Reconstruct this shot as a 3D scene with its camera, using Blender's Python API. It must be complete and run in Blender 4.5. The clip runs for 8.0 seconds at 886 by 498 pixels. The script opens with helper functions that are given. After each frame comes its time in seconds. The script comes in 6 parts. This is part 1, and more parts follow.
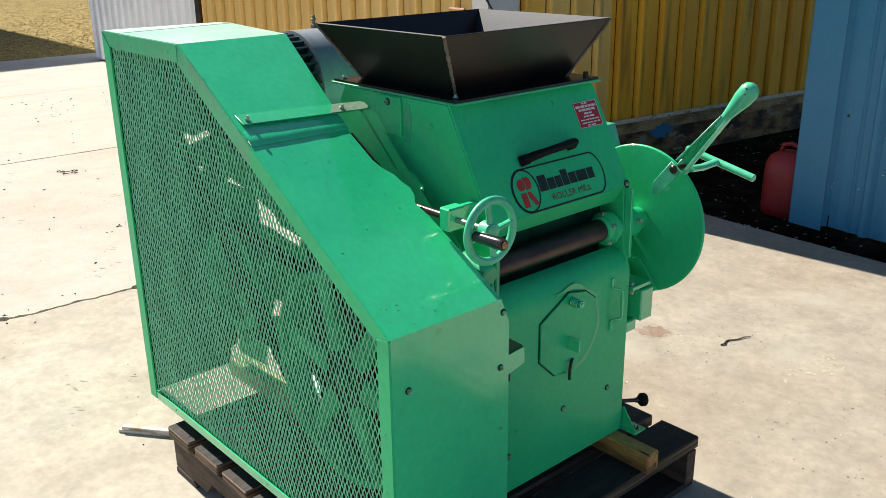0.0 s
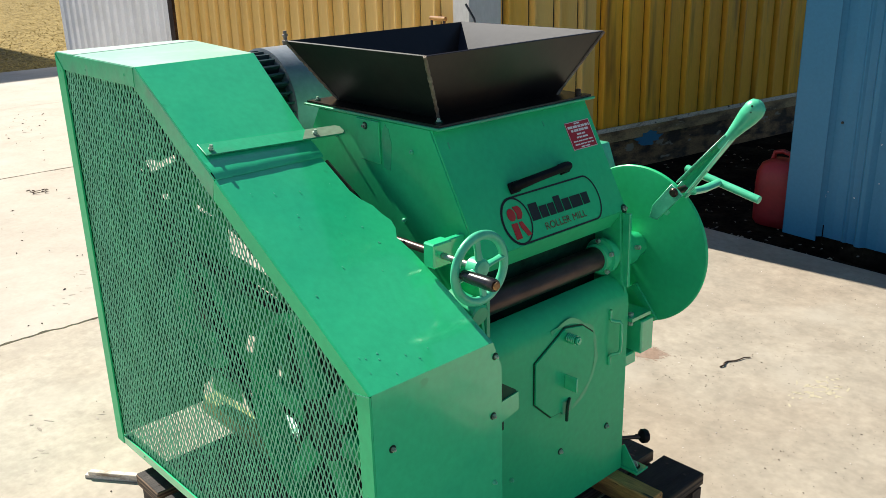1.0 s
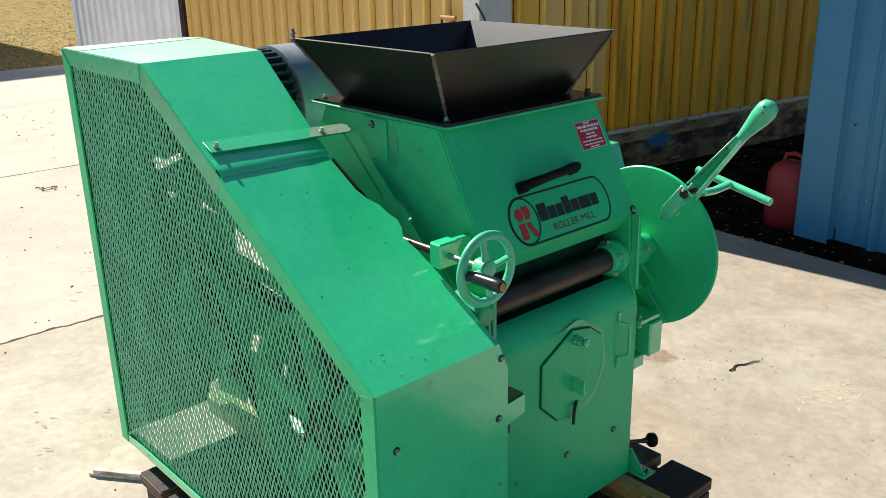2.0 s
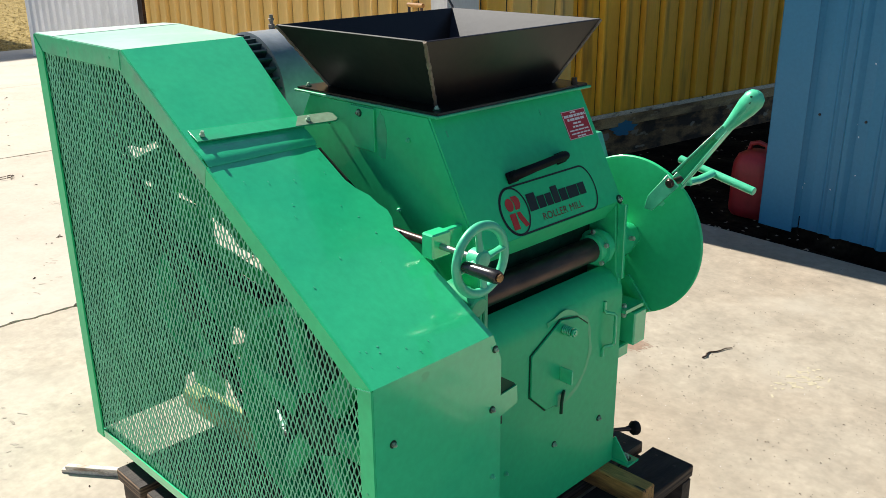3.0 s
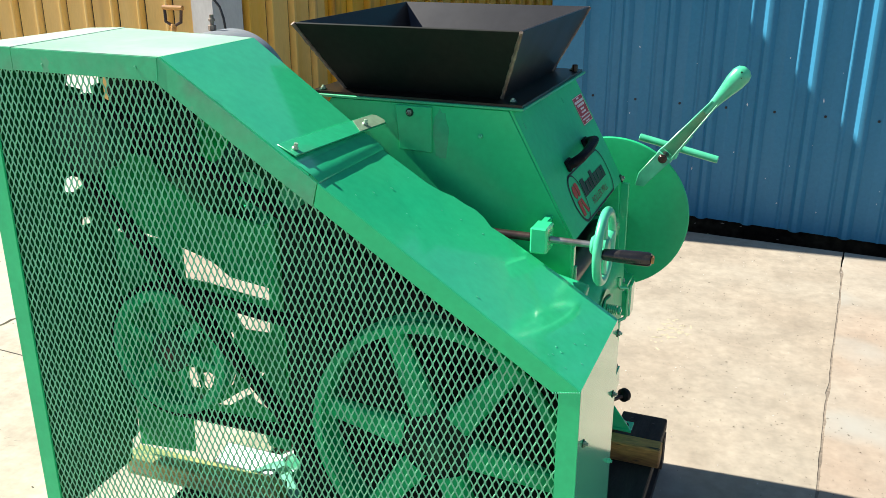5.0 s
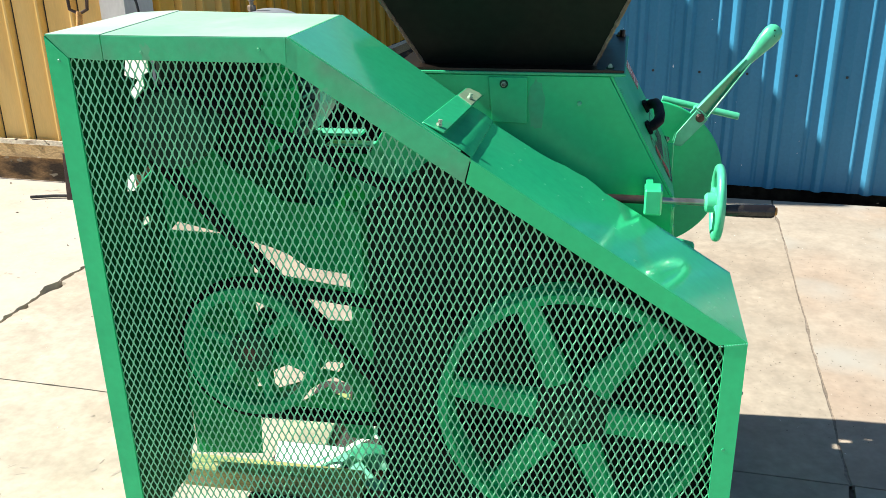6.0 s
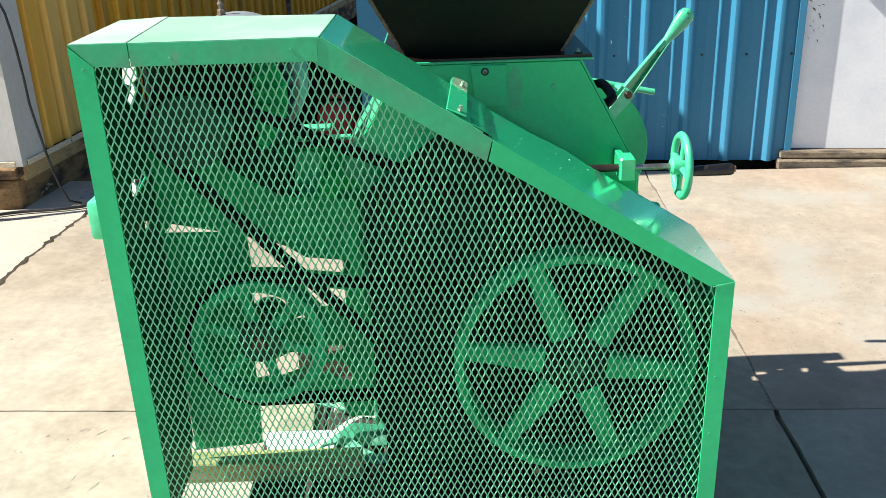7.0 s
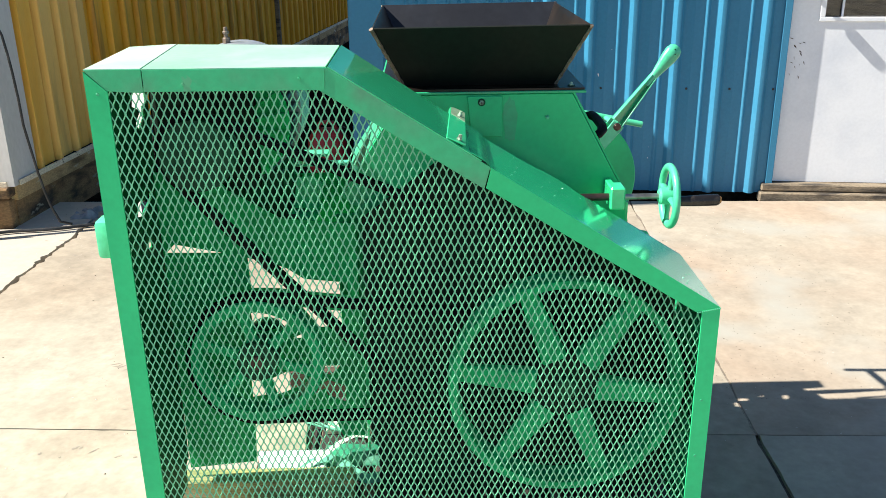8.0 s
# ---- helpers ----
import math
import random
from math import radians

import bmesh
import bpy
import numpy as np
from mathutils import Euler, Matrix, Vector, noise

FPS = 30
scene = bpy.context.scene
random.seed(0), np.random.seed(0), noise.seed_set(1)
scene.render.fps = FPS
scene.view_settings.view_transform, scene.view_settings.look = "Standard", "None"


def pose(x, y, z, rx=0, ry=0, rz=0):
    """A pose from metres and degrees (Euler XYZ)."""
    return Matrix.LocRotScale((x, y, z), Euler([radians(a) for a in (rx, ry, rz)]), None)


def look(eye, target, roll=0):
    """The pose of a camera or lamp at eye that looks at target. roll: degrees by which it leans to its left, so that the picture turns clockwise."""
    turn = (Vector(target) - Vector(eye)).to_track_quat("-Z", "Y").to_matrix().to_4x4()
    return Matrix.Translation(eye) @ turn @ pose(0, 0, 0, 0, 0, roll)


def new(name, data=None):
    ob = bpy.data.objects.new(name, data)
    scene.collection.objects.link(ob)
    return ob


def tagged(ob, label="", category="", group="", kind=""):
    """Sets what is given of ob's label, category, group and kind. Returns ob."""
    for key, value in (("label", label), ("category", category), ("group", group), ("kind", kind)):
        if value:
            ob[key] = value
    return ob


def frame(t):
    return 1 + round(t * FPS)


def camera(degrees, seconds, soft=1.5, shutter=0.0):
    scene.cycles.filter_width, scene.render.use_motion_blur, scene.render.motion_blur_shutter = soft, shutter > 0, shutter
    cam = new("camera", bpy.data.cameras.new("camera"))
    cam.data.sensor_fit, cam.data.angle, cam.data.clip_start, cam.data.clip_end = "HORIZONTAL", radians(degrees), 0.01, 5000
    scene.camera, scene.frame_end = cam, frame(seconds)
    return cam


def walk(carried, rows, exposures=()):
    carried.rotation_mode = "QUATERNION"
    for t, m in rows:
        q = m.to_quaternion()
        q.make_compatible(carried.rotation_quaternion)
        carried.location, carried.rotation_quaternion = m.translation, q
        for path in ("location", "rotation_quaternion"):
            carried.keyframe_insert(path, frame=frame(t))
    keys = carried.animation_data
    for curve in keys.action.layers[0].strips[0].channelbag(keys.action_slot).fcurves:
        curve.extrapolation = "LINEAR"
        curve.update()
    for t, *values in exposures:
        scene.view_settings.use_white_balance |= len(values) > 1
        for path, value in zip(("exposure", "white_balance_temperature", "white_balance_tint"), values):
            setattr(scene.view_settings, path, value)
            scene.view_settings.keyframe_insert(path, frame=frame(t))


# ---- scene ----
K = 1.165  # metres to one unit of the plan in which all places below are given
cam = camera(52.6, 8.0, 0.4)

PATH = [
    (0, (2.161, -0.836, 1.362), (0.746, 0.406, 0.689), -0.8),
    (0.2, (2.124, -0.808, 1.372), (0.920, 0.269, 0.789), -1.2),
    (0.5, (2.061, -0.777, 1.37), (0.687, 0.511, 0.698), -1.7),
    (1, (2.043, -0.731, 1.369), (0.649, 0.539, 0.705), -1.5),
    (1.5, (2.046, -0.715, 1.365), (0.635, 0.537, 0.701), -1.3),
    (3, (1.98, -0.75, 1.362), (0.644, 0.569, 0.673), -0.5),
    (3.2, (1.966, -0.767, 1.366), (0.857, 0.396, 0.761), -0.1),
    (3.5, (1.892, -0.804, 1.342), (0.673, 0.621, 0.646), 0.7),
    (3.8, (1.778, -0.846, 1.329), (0.781, 0.417, 0.732), 1.7),
    (4, (1.693, -0.863, 1.339), (0.553, 0.63, 0.651), 1.3),
    (4.2, (1.616, -0.887, 1.342), (0.51, 0.631, 0.654), 1.2),
    (5.3, (1.18, -1.19, 1.338), (0.636, 0.608, 0.652), -0.2),
    (5.5, (1.091, -1.202, 1.326), (0.604, 0.613, 0.64), -0.3),
    (5.8, (0.950, -1.227, 1.317), (0.577, 0.333, 0.704), -1.4),
    (6, (0.866, -1.247, 1.332), (0.495, 0.576, 0.597), -1.1),
    (6.3, (0.742, -1.305, 1.326), (0.607, 0.290, 0.704), -1.2),
    (6.5, (0.664, -1.35, 1.337), (0.595, 0.508, 0.6), -1.5),
    (6.8, (0.609, -1.397, 1.351), (0.566, 0.192, 0.704), -2.4),
    (7, (0.579, -1.408, 1.356), (0.567, 0.446, 0.603), -2.0),
    (7.5, (0.559, -1.44, 1.362), (0.6, 0.423, 0.636), -1.7),
    (8, (0.552, -1.461, 1.371), (0.581, 0.413, 0.674), -0.7),
]
walk(cam, [(t, look([K * c for c in eye], [K * c for c in aim], roll)) for t, eye, aim, roll in PATH],
     [(0.0, 1.0), (3.5, 1.08), (4.2, 1.15), (5.3, 1.28), (6.0, 1.26), (7.0, 1.21), (7.5, 1.31), (8.0, 1.31)])

# ---- world, sun and exposure ----
SUN_TRAVEL = Vector((1.06, 0.065, -1.0)).normalized()
world = bpy.data.worlds.new("sky")
scene.world = world
world.use_nodes = True
wn = world.node_tree.nodes
sky = wn.new("ShaderNodeTexSky")
sky.sky_type, sky.sun_disc = "NISHITA", False
sky.sun_elevation, sky.sun_rotation = math.asin(-SUN_TRAVEL.z), math.atan2(-SUN_TRAVEL.x, -SUN_TRAVEL.y)
world.node_tree.links.new(sky.outputs[0], wn["Background"].inputs[0])
sky.air_density, sky.dust_density, sky.ozone_density = 0.8, 0.3, 2.2
wn["Background"].inputs[1].default_value = 0.063
sun = new("sun", bpy.data.lights.new("sun", "SUN"))
sun.data.energy, sun.data.angle, sun.data.color = 4.75, radians(0.53), (1.0, 0.95, 0.86)
sun.matrix_world = look((-6, -0.5, 6), Vector((-6, -0.5, 6)) + SUN_TRAVEL)


# ---- materials ----
def material(name, base, rough=0.5, metal=0.0, second=None, second_scale=3.0, second_amount=(0.45, 0.65), grain=0.08,
             grain_scale=60.0, bump=0.1, bump_scale=80.0, wave=0.0, wave_scale=5.0, spots=None, spot_scale=25.0,
             spot_cut=(0.68, 0.72), mottle=0.0, per_object=0.0, stretch=(1, 1, 1), rough_vary=0.1, coat=0.0, gloss=0.5, enamel=1.5, drift=None):
    """A surface with a base colour, larger blotches of a second colour, fine grain, wear spots, fine bump and a slow wave."""
    m = bpy.data.materials.new(name)
    m.use_nodes = True
    n, l = m.node_tree.nodes, m.node_tree.links
    bsdf = n["Principled BSDF"]
    coords = n.new("ShaderNodeTexCoord")
    mapping = n.new("ShaderNodeMapping")
    mapping.inputs["Scale"].default_value = stretch
    l.new(coords.outputs["Object"], mapping.inputs[0])
    info = n.new("ShaderNodeObjectInfo")
    shift = n.new("ShaderNodeVectorMath")
    shift.operation = "MULTIPLY_ADD"
    comb = n.new("ShaderNodeCombineXYZ")
    for i in range(3):
        l.new(info.outputs["Random"], comb.inputs[i])
    l.new(comb.outputs[0], shift.inputs[0])
    shift.inputs[1].default_value = (7.3, 3.1, 5.7) if per_object else (0, 0, 0)
    l.new(mapping.outputs[0], shift.inputs[2])

    def tex(scale, detail=4.0):
        t = n.new("ShaderNodeTexNoise")
        t.inputs["Scale"].default_value, t.inputs["Detail"].default_value = scale, detail
        l.new(shift.outputs[0], t.inputs["Vector"])
        return t.outputs["Fac"]

    def ramp(fac, lo, hi):
        r = n.new("ShaderNodeMapRange")
        r.inputs["From Min"].default_value, r.inputs["From Max"].default_value = lo, hi
        l.new(fac, r.inputs["Value"])
        return r.outputs[0]

    def mix(fac, a, b, mode="MIX"):
        x = n.new("ShaderNodeMix")
        x.data_type, x.blend_type = "RGBA", mode
        for value, socket in ((fac, x.inputs[0]), (a, x.inputs[6]), (b, x.inputs[7])):
            if isinstance(value, (int, float)):
                socket.default_value = value
            elif isinstance(value, tuple):
                socket.default_value = (*value, 1)
            else:
                l.new(value, socket)
        return x.outputs[2]

    colour = tuple(base)
    if second:
        colour = mix(ramp(tex(second_scale, 6.0), *second_amount), colour, tuple(second))
    if grain:
        shade = n.new("ShaderNodeCombineColor")
        g = ramp(tex(grain_scale, 5.0), 0.3, 0.7)
        scaled = n.new("ShaderNodeMapRange")
        scaled.inputs["To Min"].default_value, scaled.inputs["To Max"].default_value = 1 - grain, 1 + grain
        l.new(g, scaled.inputs["Value"])
        for i in range(3):
            l.new(scaled.outputs[0], shade.inputs[i])
        colour = mix(1.0, colour, shade.outputs[0], "MULTIPLY")
    if mottle:
        for scale, amount in ((5.5, mottle), (23.0, mottle * 0.8)):
            cloud = n.new("ShaderNodeCombineColor")
            spread = n.new("ShaderNodeMapRange")
            spread.inputs["From Min"].default_value, spread.inputs["From Max"].default_value = 0.3, 0.7
            spread.inputs["To Min"].default_value, spread.inputs["To Max"].default_value = 1 - amount, 1 + amount
            l.new(tex(scale, 7.0), spread.inputs["Value"])
            for i in range(3):
                l.new(spread.outputs[0], cloud.inputs[i])
            colour = mix(1.0, colour, cloud.outputs[0], "MULTIPLY")
    if drift:  # the tone drifts across the sheet: slope in x and y, start, width and the tint it reaches
        ax, ay, start, width, tint = drift
        place = n.new("ShaderNodeVectorMath")
        place.operation = "DOT_PRODUCT"
        l.new(coords.outputs["Object"], place.inputs[0])
        place.inputs[1].default_value = (ax, ay, 0)
        stray = n.new("ShaderNodeMath")
        stray.operation = "ADD"
        l.new(place.outputs["Value"], stray.inputs[0])
        l.new(tex(0.8, 6.0), stray.inputs[1])
        colour = mix(ramp(stray.outputs[0], start, start + width), colour, mix(1.0, colour, tint, "MULTIPLY"))
    if spots:
        colour = mix(ramp(tex(spot_scale, 3.0), *spot_cut), colour, tuple(spots))
    if per_object:
        tone = n.new("ShaderNodeMapRange")
        tone.inputs["To Min"].default_value, tone.inputs["To Max"].default_value = 1 - per_object, 1 + per_object
        l.new(info.outputs["Random"], tone.inputs["Value"])
        grey = n.new("ShaderNodeCombineColor")
        for i in range(3):
            l.new(tone.outputs[0], grey.inputs[i])
        colour = mix(1.0, colour, grey.outputs[0], "MULTIPLY")
    if isinstance(colour, tuple):
        bsdf.inputs["Base Color"].default_value = (*colour, 1)
    else:
        l.new(colour, bsdf.inputs["Base Color"])
    r = n.new("ShaderNodeMapRange")
    r.inputs["To Min"].default_value, r.inputs["To Max"].default_value = max(0.02, rough - rough_vary), min(1, rough + rough_vary)
    l.new(tex(9.0, 5.0), r.inputs["Value"])
    l.new(r.outputs[0], bsdf.inputs["Roughness"])
    bsdf.inputs["Metallic"].default_value = metal
    bsdf.inputs["Coat Weight"].default_value = coat
    bsdf.inputs["Coat Roughness"].default_value = 0.1
    bsdf.inputs["Coat IOR"].default_value = enamel
    bsdf.inputs["Specular IOR Level"].default_value = gloss
    last = None
    for strength, scale, distance in ((wave, wave_scale, 0.02), (bump, bump_scale, 0.003)):
        if strength:
            b = n.new("ShaderNodeBump")
            b.inputs["Strength"].default_value, b.inputs["Distance"].default_value = strength, distance
            l.new(tex(scale, 3.0), b.inputs["Height"])
            if last:
                l.new(last, b.inputs["Normal"])
            last = b.outputs[0]
    if last:
        l.new(last, bsdf.inputs["Normal"])
    return m


GREEN = (0.040, 0.635, 0.262)
green = material("green_paint", GREEN, 0.20, second=(0.022, 0.55, 0.240), second_scale=2.5, grain=0.05, bump=0.06, bump_scale=180,
                 wave=0.16, wave_scale=4.0, spots=(0.03, 0.50, 0.20), spot_scale=14, spot_cut=(0.72, 0.76), rough_vary=0.06, coat=1.0, gloss=0.4, enamel=1.65)
green_satin = material("satin_green_paint", (0.026, 0.56, 0.215), 0.42, second=(0.018, 0.49, 0.195), second_scale=2.5, grain=0.05, bump=0.06, bump_scale=180, wave=0.10, wave_scale=4.0, coat=0.1, gloss=0.25)
# two paler copies of the green: full sun on the top sheets as colour
green_top_lit = material("sunlit_pale_green_paint", (0.31, 0.55, 0.40), 0.4, second=(0.19, 0.52, 0.31), second_scale=2.2, grain=0.06, bump=0.08, bump_scale=120,
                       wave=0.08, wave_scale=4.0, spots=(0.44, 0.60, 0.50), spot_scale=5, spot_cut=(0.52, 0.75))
green_top_glare = material("sun_glare_green_paint", (0.46, 0.58, 0.51), 0.4, second=(0.36, 0.56, 0.44), second_scale=4.0, grain=0.06, bump=0.08, bump_scale=120)
green_fin = material("dull_slate_motor_fins", (0.035, 0.060, 0.066), 0.4, second=(0.015, 0.055, 0.045), second_scale=9, grain=0.12, bump=0.2, gloss=0.3)
green_cast = material("dark_green_casting", (0.008, 0.49, 0.165), 0.5, second=(0.008, 0.38, 0.128), second_scale=7, grain=0.12, bump=0.35, bump_scale=90, gloss=0.15)
green_worn = material("worn_green_paint", (0.02, 0.44, 0.19), 0.4, second=(0.09, 0.27, 0.16), second_scale=6, second_amount=(0.5, 0.75), grain=0.08,
                      bump=0.12, bump_scale=120, wave=0.08, spots=(0.07, 0.40, 0.20), spot_scale=22, spot_cut=(0.72, 0.76), coat=0.2)
green_rubbed = material("rubbed_green_paint", (0.026, 0.54, 0.21), 0.34, second=(0.055, 0.46, 0.21), second_scale=18, second_amount=(0.45, 0.7), grain=0.05, bump=0.06, bump_scale=180, wave=0.16, wave_scale=4.0, coat=0.35, gloss=0.45)
bare_metal = material("dull_bare_metal", (0.20, 0.30, 0.19), 0.5, second=(0.22, 0.34, 0.22), second_scale=30, grain=0.12, bump=0.1)
green_light = material("light_green_paint", (0.095, 0.58, 0.33), 0.34, second=(0.06, 0.50, 0.26), second_scale=12, grain=0.08, bump=0.2, bump_scale=90, coat=0.3)
# very dark green: shade on the rear sheet's inside is put in the colour
green_lining_shade = material("shaded_lining_green", (0.003, 0.12, 0.034), 0.6, second=(0.004, 0.08, 0.024), second_scale=5, grain=0.15, bump=0.15, gloss=0.2)
# darker copy of the green for parts in the guard's inner shade
green_inner_shade = material("shaded_inner_green", (0.008, 0.47, 0.125), 0.6, second=(0.007, 0.30, 0.080), second_scale=5, grain=0.15, bump=0.15, gloss=0.2)
# paler than the guard's own paint, to carry the strands' sun glints
mesh_green = material("green_expanded_metal", (0.185, 0.605, 0.355), 0.36, grain=0.15, grain_scale=30, bump=0.1, gloss=0.4)
black_steel = material("blackened_steel", (0.006, 0.0055, 0.0055), 0.30, metal=0.0, second=(0.020, 0.013, 0.009), second_scale=4, grain=0.2, bump=0.03,
                       bump_scale=60, spots=(0.06, 0.035, 0.02), spot_scale=18, spot_cut=(0.72, 0.80), rough_vary=0.06, gloss=0.35)
# black tinted green: the guard's reflection in this plate, as colour
black_green_reflect = material("dull_steel_green_reflection", (0.005, 0.011, 0.008), 0.62, second=(0.011, 0.012, 0.009), second_scale=4, grain=0.2, bump=0.03, gloss=0.2)
grey_plate_steel = material("bluish_grey_steel", (0.020, 0.022, 0.028), 0.45, second=(0.014, 0.015, 0.019), second_scale=5, grain=0.1, bump=0.03, spots=(0.05, 0.045, 0.042), spot_scale=8, spot_cut=(0.62, 0.78), gloss=0.3)
weld = material("rusty_weld", (0.17, 0.125, 0.09), 0.6, metal=0.3, second=(0.24, 0.20, 0.15), second_scale=40, grain=0.3, bump=0.5, bump_scale=200)
steel = material("bare_steel", (0.42, 0.40, 0.37), 0.35, metal=0.9, second=(0.2, 0.16, 0.12), second_scale=20, grain=0.15, bump=0.1)
dark_steel = material("oily_roller_steel", (0.055, 0.04, 0.036), 0.33, metal=0.7, second=(0.10, 0.06, 0.05), second_scale=14, stretch=(1, 0.3, 1), grain=0.25, bump=0.15)
bolt_steel = material("zinc_bolt_steel", (0.34, 0.52, 0.36), 0.35, metal=0.0, second=(0.08, 0.07, 0.06), second_scale=90, grain=0.2)
# near-black that carries the deep shade inside the guard
interior_black = material("near_black_interior", (0.006, 0.014, 0.009), 0.8, second=(0.008, 0.026, 0.015), second_scale=5, grain=0.2, gloss=0.15)
motor_paint = material("grey_motor_paint", (0.25, 0.28, 0.30), 0.34, second=(0.17, 0.20, 0.21), second_scale=6, grain=0.08, bump=0.15, bump_scale=150)
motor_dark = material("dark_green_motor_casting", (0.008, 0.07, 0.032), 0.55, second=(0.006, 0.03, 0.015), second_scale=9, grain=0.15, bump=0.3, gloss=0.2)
# belts blacker than the other rubber, for the shade they run in
belt_rubber = material("darkened_belt_rubber", (0.005, 0.005, 0.005), 0.7, second=(0.008, 0.007, 0.006), second_scale=20, grain=0.15, bump=0.25, gloss=0.1)
rubber = material("black_rubber", (0.012, 0.012, 0.012), 0.5, second=(0.03, 0.03, 0.03), second_scale=20, grain=0.15, bump=0.25)
plastic_black = material("black_plastic", (0.006, 0.006, 0.007), 0.6, grain=0.1, bump=0.15, bump_scale=200, gloss=0.15)
grip_black = material("black_grip_lacquer", (0.010, 0.009, 0.009), 0.22, second=(0.03, 0.025, 0.02), second_scale=40, grain=0.1)
decal_black = material("black_decal_print", (0.008, 0.010, 0.009), 0.5, grain=0.05, bump=0)
decal_orange = material("dark_red_decal_print", (0.16, 0.022, 0.012), 0.45, grain=0.06, bump=0)
decal_red = material("red_decal_print", (0.42, 0.022, 0.016), 0.45, grain=0.06, bump=0)
sticker_red = material("dark_red_sticker", (0.40, 0.012, 0.02), 0.45, grain=0.06, bump=0)
sticker_pale = material("pale_sticker_print", (0.78, 0.72, 0.68), 0.5, grain=0.1, bump=0)
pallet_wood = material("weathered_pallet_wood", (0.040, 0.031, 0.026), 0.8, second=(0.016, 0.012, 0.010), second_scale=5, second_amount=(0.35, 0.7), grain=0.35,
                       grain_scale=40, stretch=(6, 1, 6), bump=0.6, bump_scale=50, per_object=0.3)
pallet_wood_x = material("weathered_stringer_wood", (0.11, 0.07, 0.045), 0.8, second=(0.03, 0.02, 0.014), second_scale=5, second_amount=(0.35, 0.7), grain=0.35,
                         grain_scale=40, stretch=(1, 6, 6), bump=0.6, bump_scale=50, per_object=0.25)
beam_wood = material("yellow_pine_beam", (0.52, 0.27, 0.075), 0.7, second=(0.24, 0.11, 0.035), second_scale=4, grain=0.25, grain_scale=35, stretch=(1, 7, 7), bump=0.4,
                     bump_scale=60, spots=(0.05, 0.03, 0.02), spot_scale=9, spot_cut=(0.62, 0.7))
beam_sprayed = material("oversprayed_pine_beam", (0.34, 0.34, 0.13), 0.7, second=(0.14, 0.24, 0.09), second_scale=4, grain=0.25, grain_scale=35, stretch=(1, 7, 7), bump=0.4, bump_scale=60,
                        spots=(0.45, 0.36, 0.20), spot_scale=7, spot_cut=(0.58, 0.70))
pallet_ply = material("weathered_layered_board", (0.19, 0.125, 0.075), 0.8, second=(0.045, 0.028, 0.018), second_scale=2.2, second_amount=(0.42, 0.58), grain=0.3, grain_scale=40, stretch=(1, 1, 55), bump=0.4,
                      bump_scale=30, per_object=0.25)
pale_wood = material("pale_split_wood", (0.68, 0.60, 0.50), 0.8, second=(0.30, 0.22, 0.15), second_scale=8, grain=0.2, stretch=(2, 2, 6), bump=0.3)
concrete = material("broomed_concrete", (0.43, 0.39, 0.325), 0.9, second=(0.385, 0.34, 0.28), second_scale=0.9, second_amount=(0.4, 0.75), grain=0.04, grain_scale=60,
                    bump=0.06, bump_scale=60, spots=(0.46, 0.425, 0.365), spot_scale=2.2, spot_cut=(0.58, 0.8), mottle=0.05, per_object=0.04, gloss=0.25)
concrete_warm = material("tan_concrete", (0.336, 0.294, 0.234), 0.9, second=(0.325, 0.250, 0.186), second_scale=1.1, second_amount=(0.42, 0.72), grain=0.05, grain_scale=60,
                         bump=0.05, bump_scale=60, spots=(0.335, 0.325, 0.285), spot_scale=1.7, spot_cut=(0.52, 0.68), mottle=0.10, per_object=0.03, gloss=0.25)
concrete_light = material("cream_concrete", (0.415, 0.375, 0.302), 0.9, second=(0.365, 0.305, 0.232), second_scale=1.1, second_amount=(0.42, 0.75), grain=0.05, grain_scale=60,
                          bump=0.05, bump_scale=60, spots=(0.42, 0.38, 0.31), spot_scale=1.9, spot_cut=(0.55, 0.80), mottle=0.13, gloss=0.25, drift=(0.5, 1.0, -0.4, 0.9, (0.80, 0.775, 0.755)))
concrete_mid = material("pale_tan_concrete", (0.375, 0.337, 0.272), 0.9, second=(0.316, 0.270, 0.210), second_scale=0.8, second_amount=(0.40, 0.85), grain=0.05, grain_scale=60,
                        bump=0.05, bump_scale=60, spots=(0.415, 0.378, 0.325), spot_scale=1.7, spot_cut=(0.52, 0.75), mottle=0.09, per_object=0.03, gloss=0.25)
filler = material("flush_joint_filler", (0.235, 0.195, 0.15), 0.95, second=(0.13, 0.105, 0.08), second_scale=3, grain=0.3, bump=0.5)
soil = material("dark_littered_soil", (0.012, 0.009, 0.007), 0.95, second=(0.026, 0.020, 0.013), second_scale=4, grain=0.4, grain_scale=30, bump=1.0, bump_scale=25,
                spots=(0.10, 0.08, 0.055), spot_scale=45, spot_cut=(0.75, 0.79), gloss=0.0)
joint_dirt = material("joint_filler_dirt", (0.07, 0.056, 0.045), 0.95, second=(0.12, 0.10, 0.075), second_scale=6, grain=0.4, bump=0.8)
dry_grass = material("dry_winter_grass", (0.28, 0.21, 0.08), 0.95, second=(0.18, 0.13, 0.045), second_scale=3.5, second_amount=(0.40, 0.66), grain=0.5, grain_scale=16, bump=1.0, bump_scale=14,
                     spots=(0.36, 0.27, 0.10), spot_scale=9, spot_cut=(0.58, 0.68), gloss=0.05)
straw = material("bleached_straw", (0.40, 0.29, 0.095), 0.8, second=(0.26, 0.19, 0.06), second_scale=30, grain=0.3, bump=0, gloss=0.2)
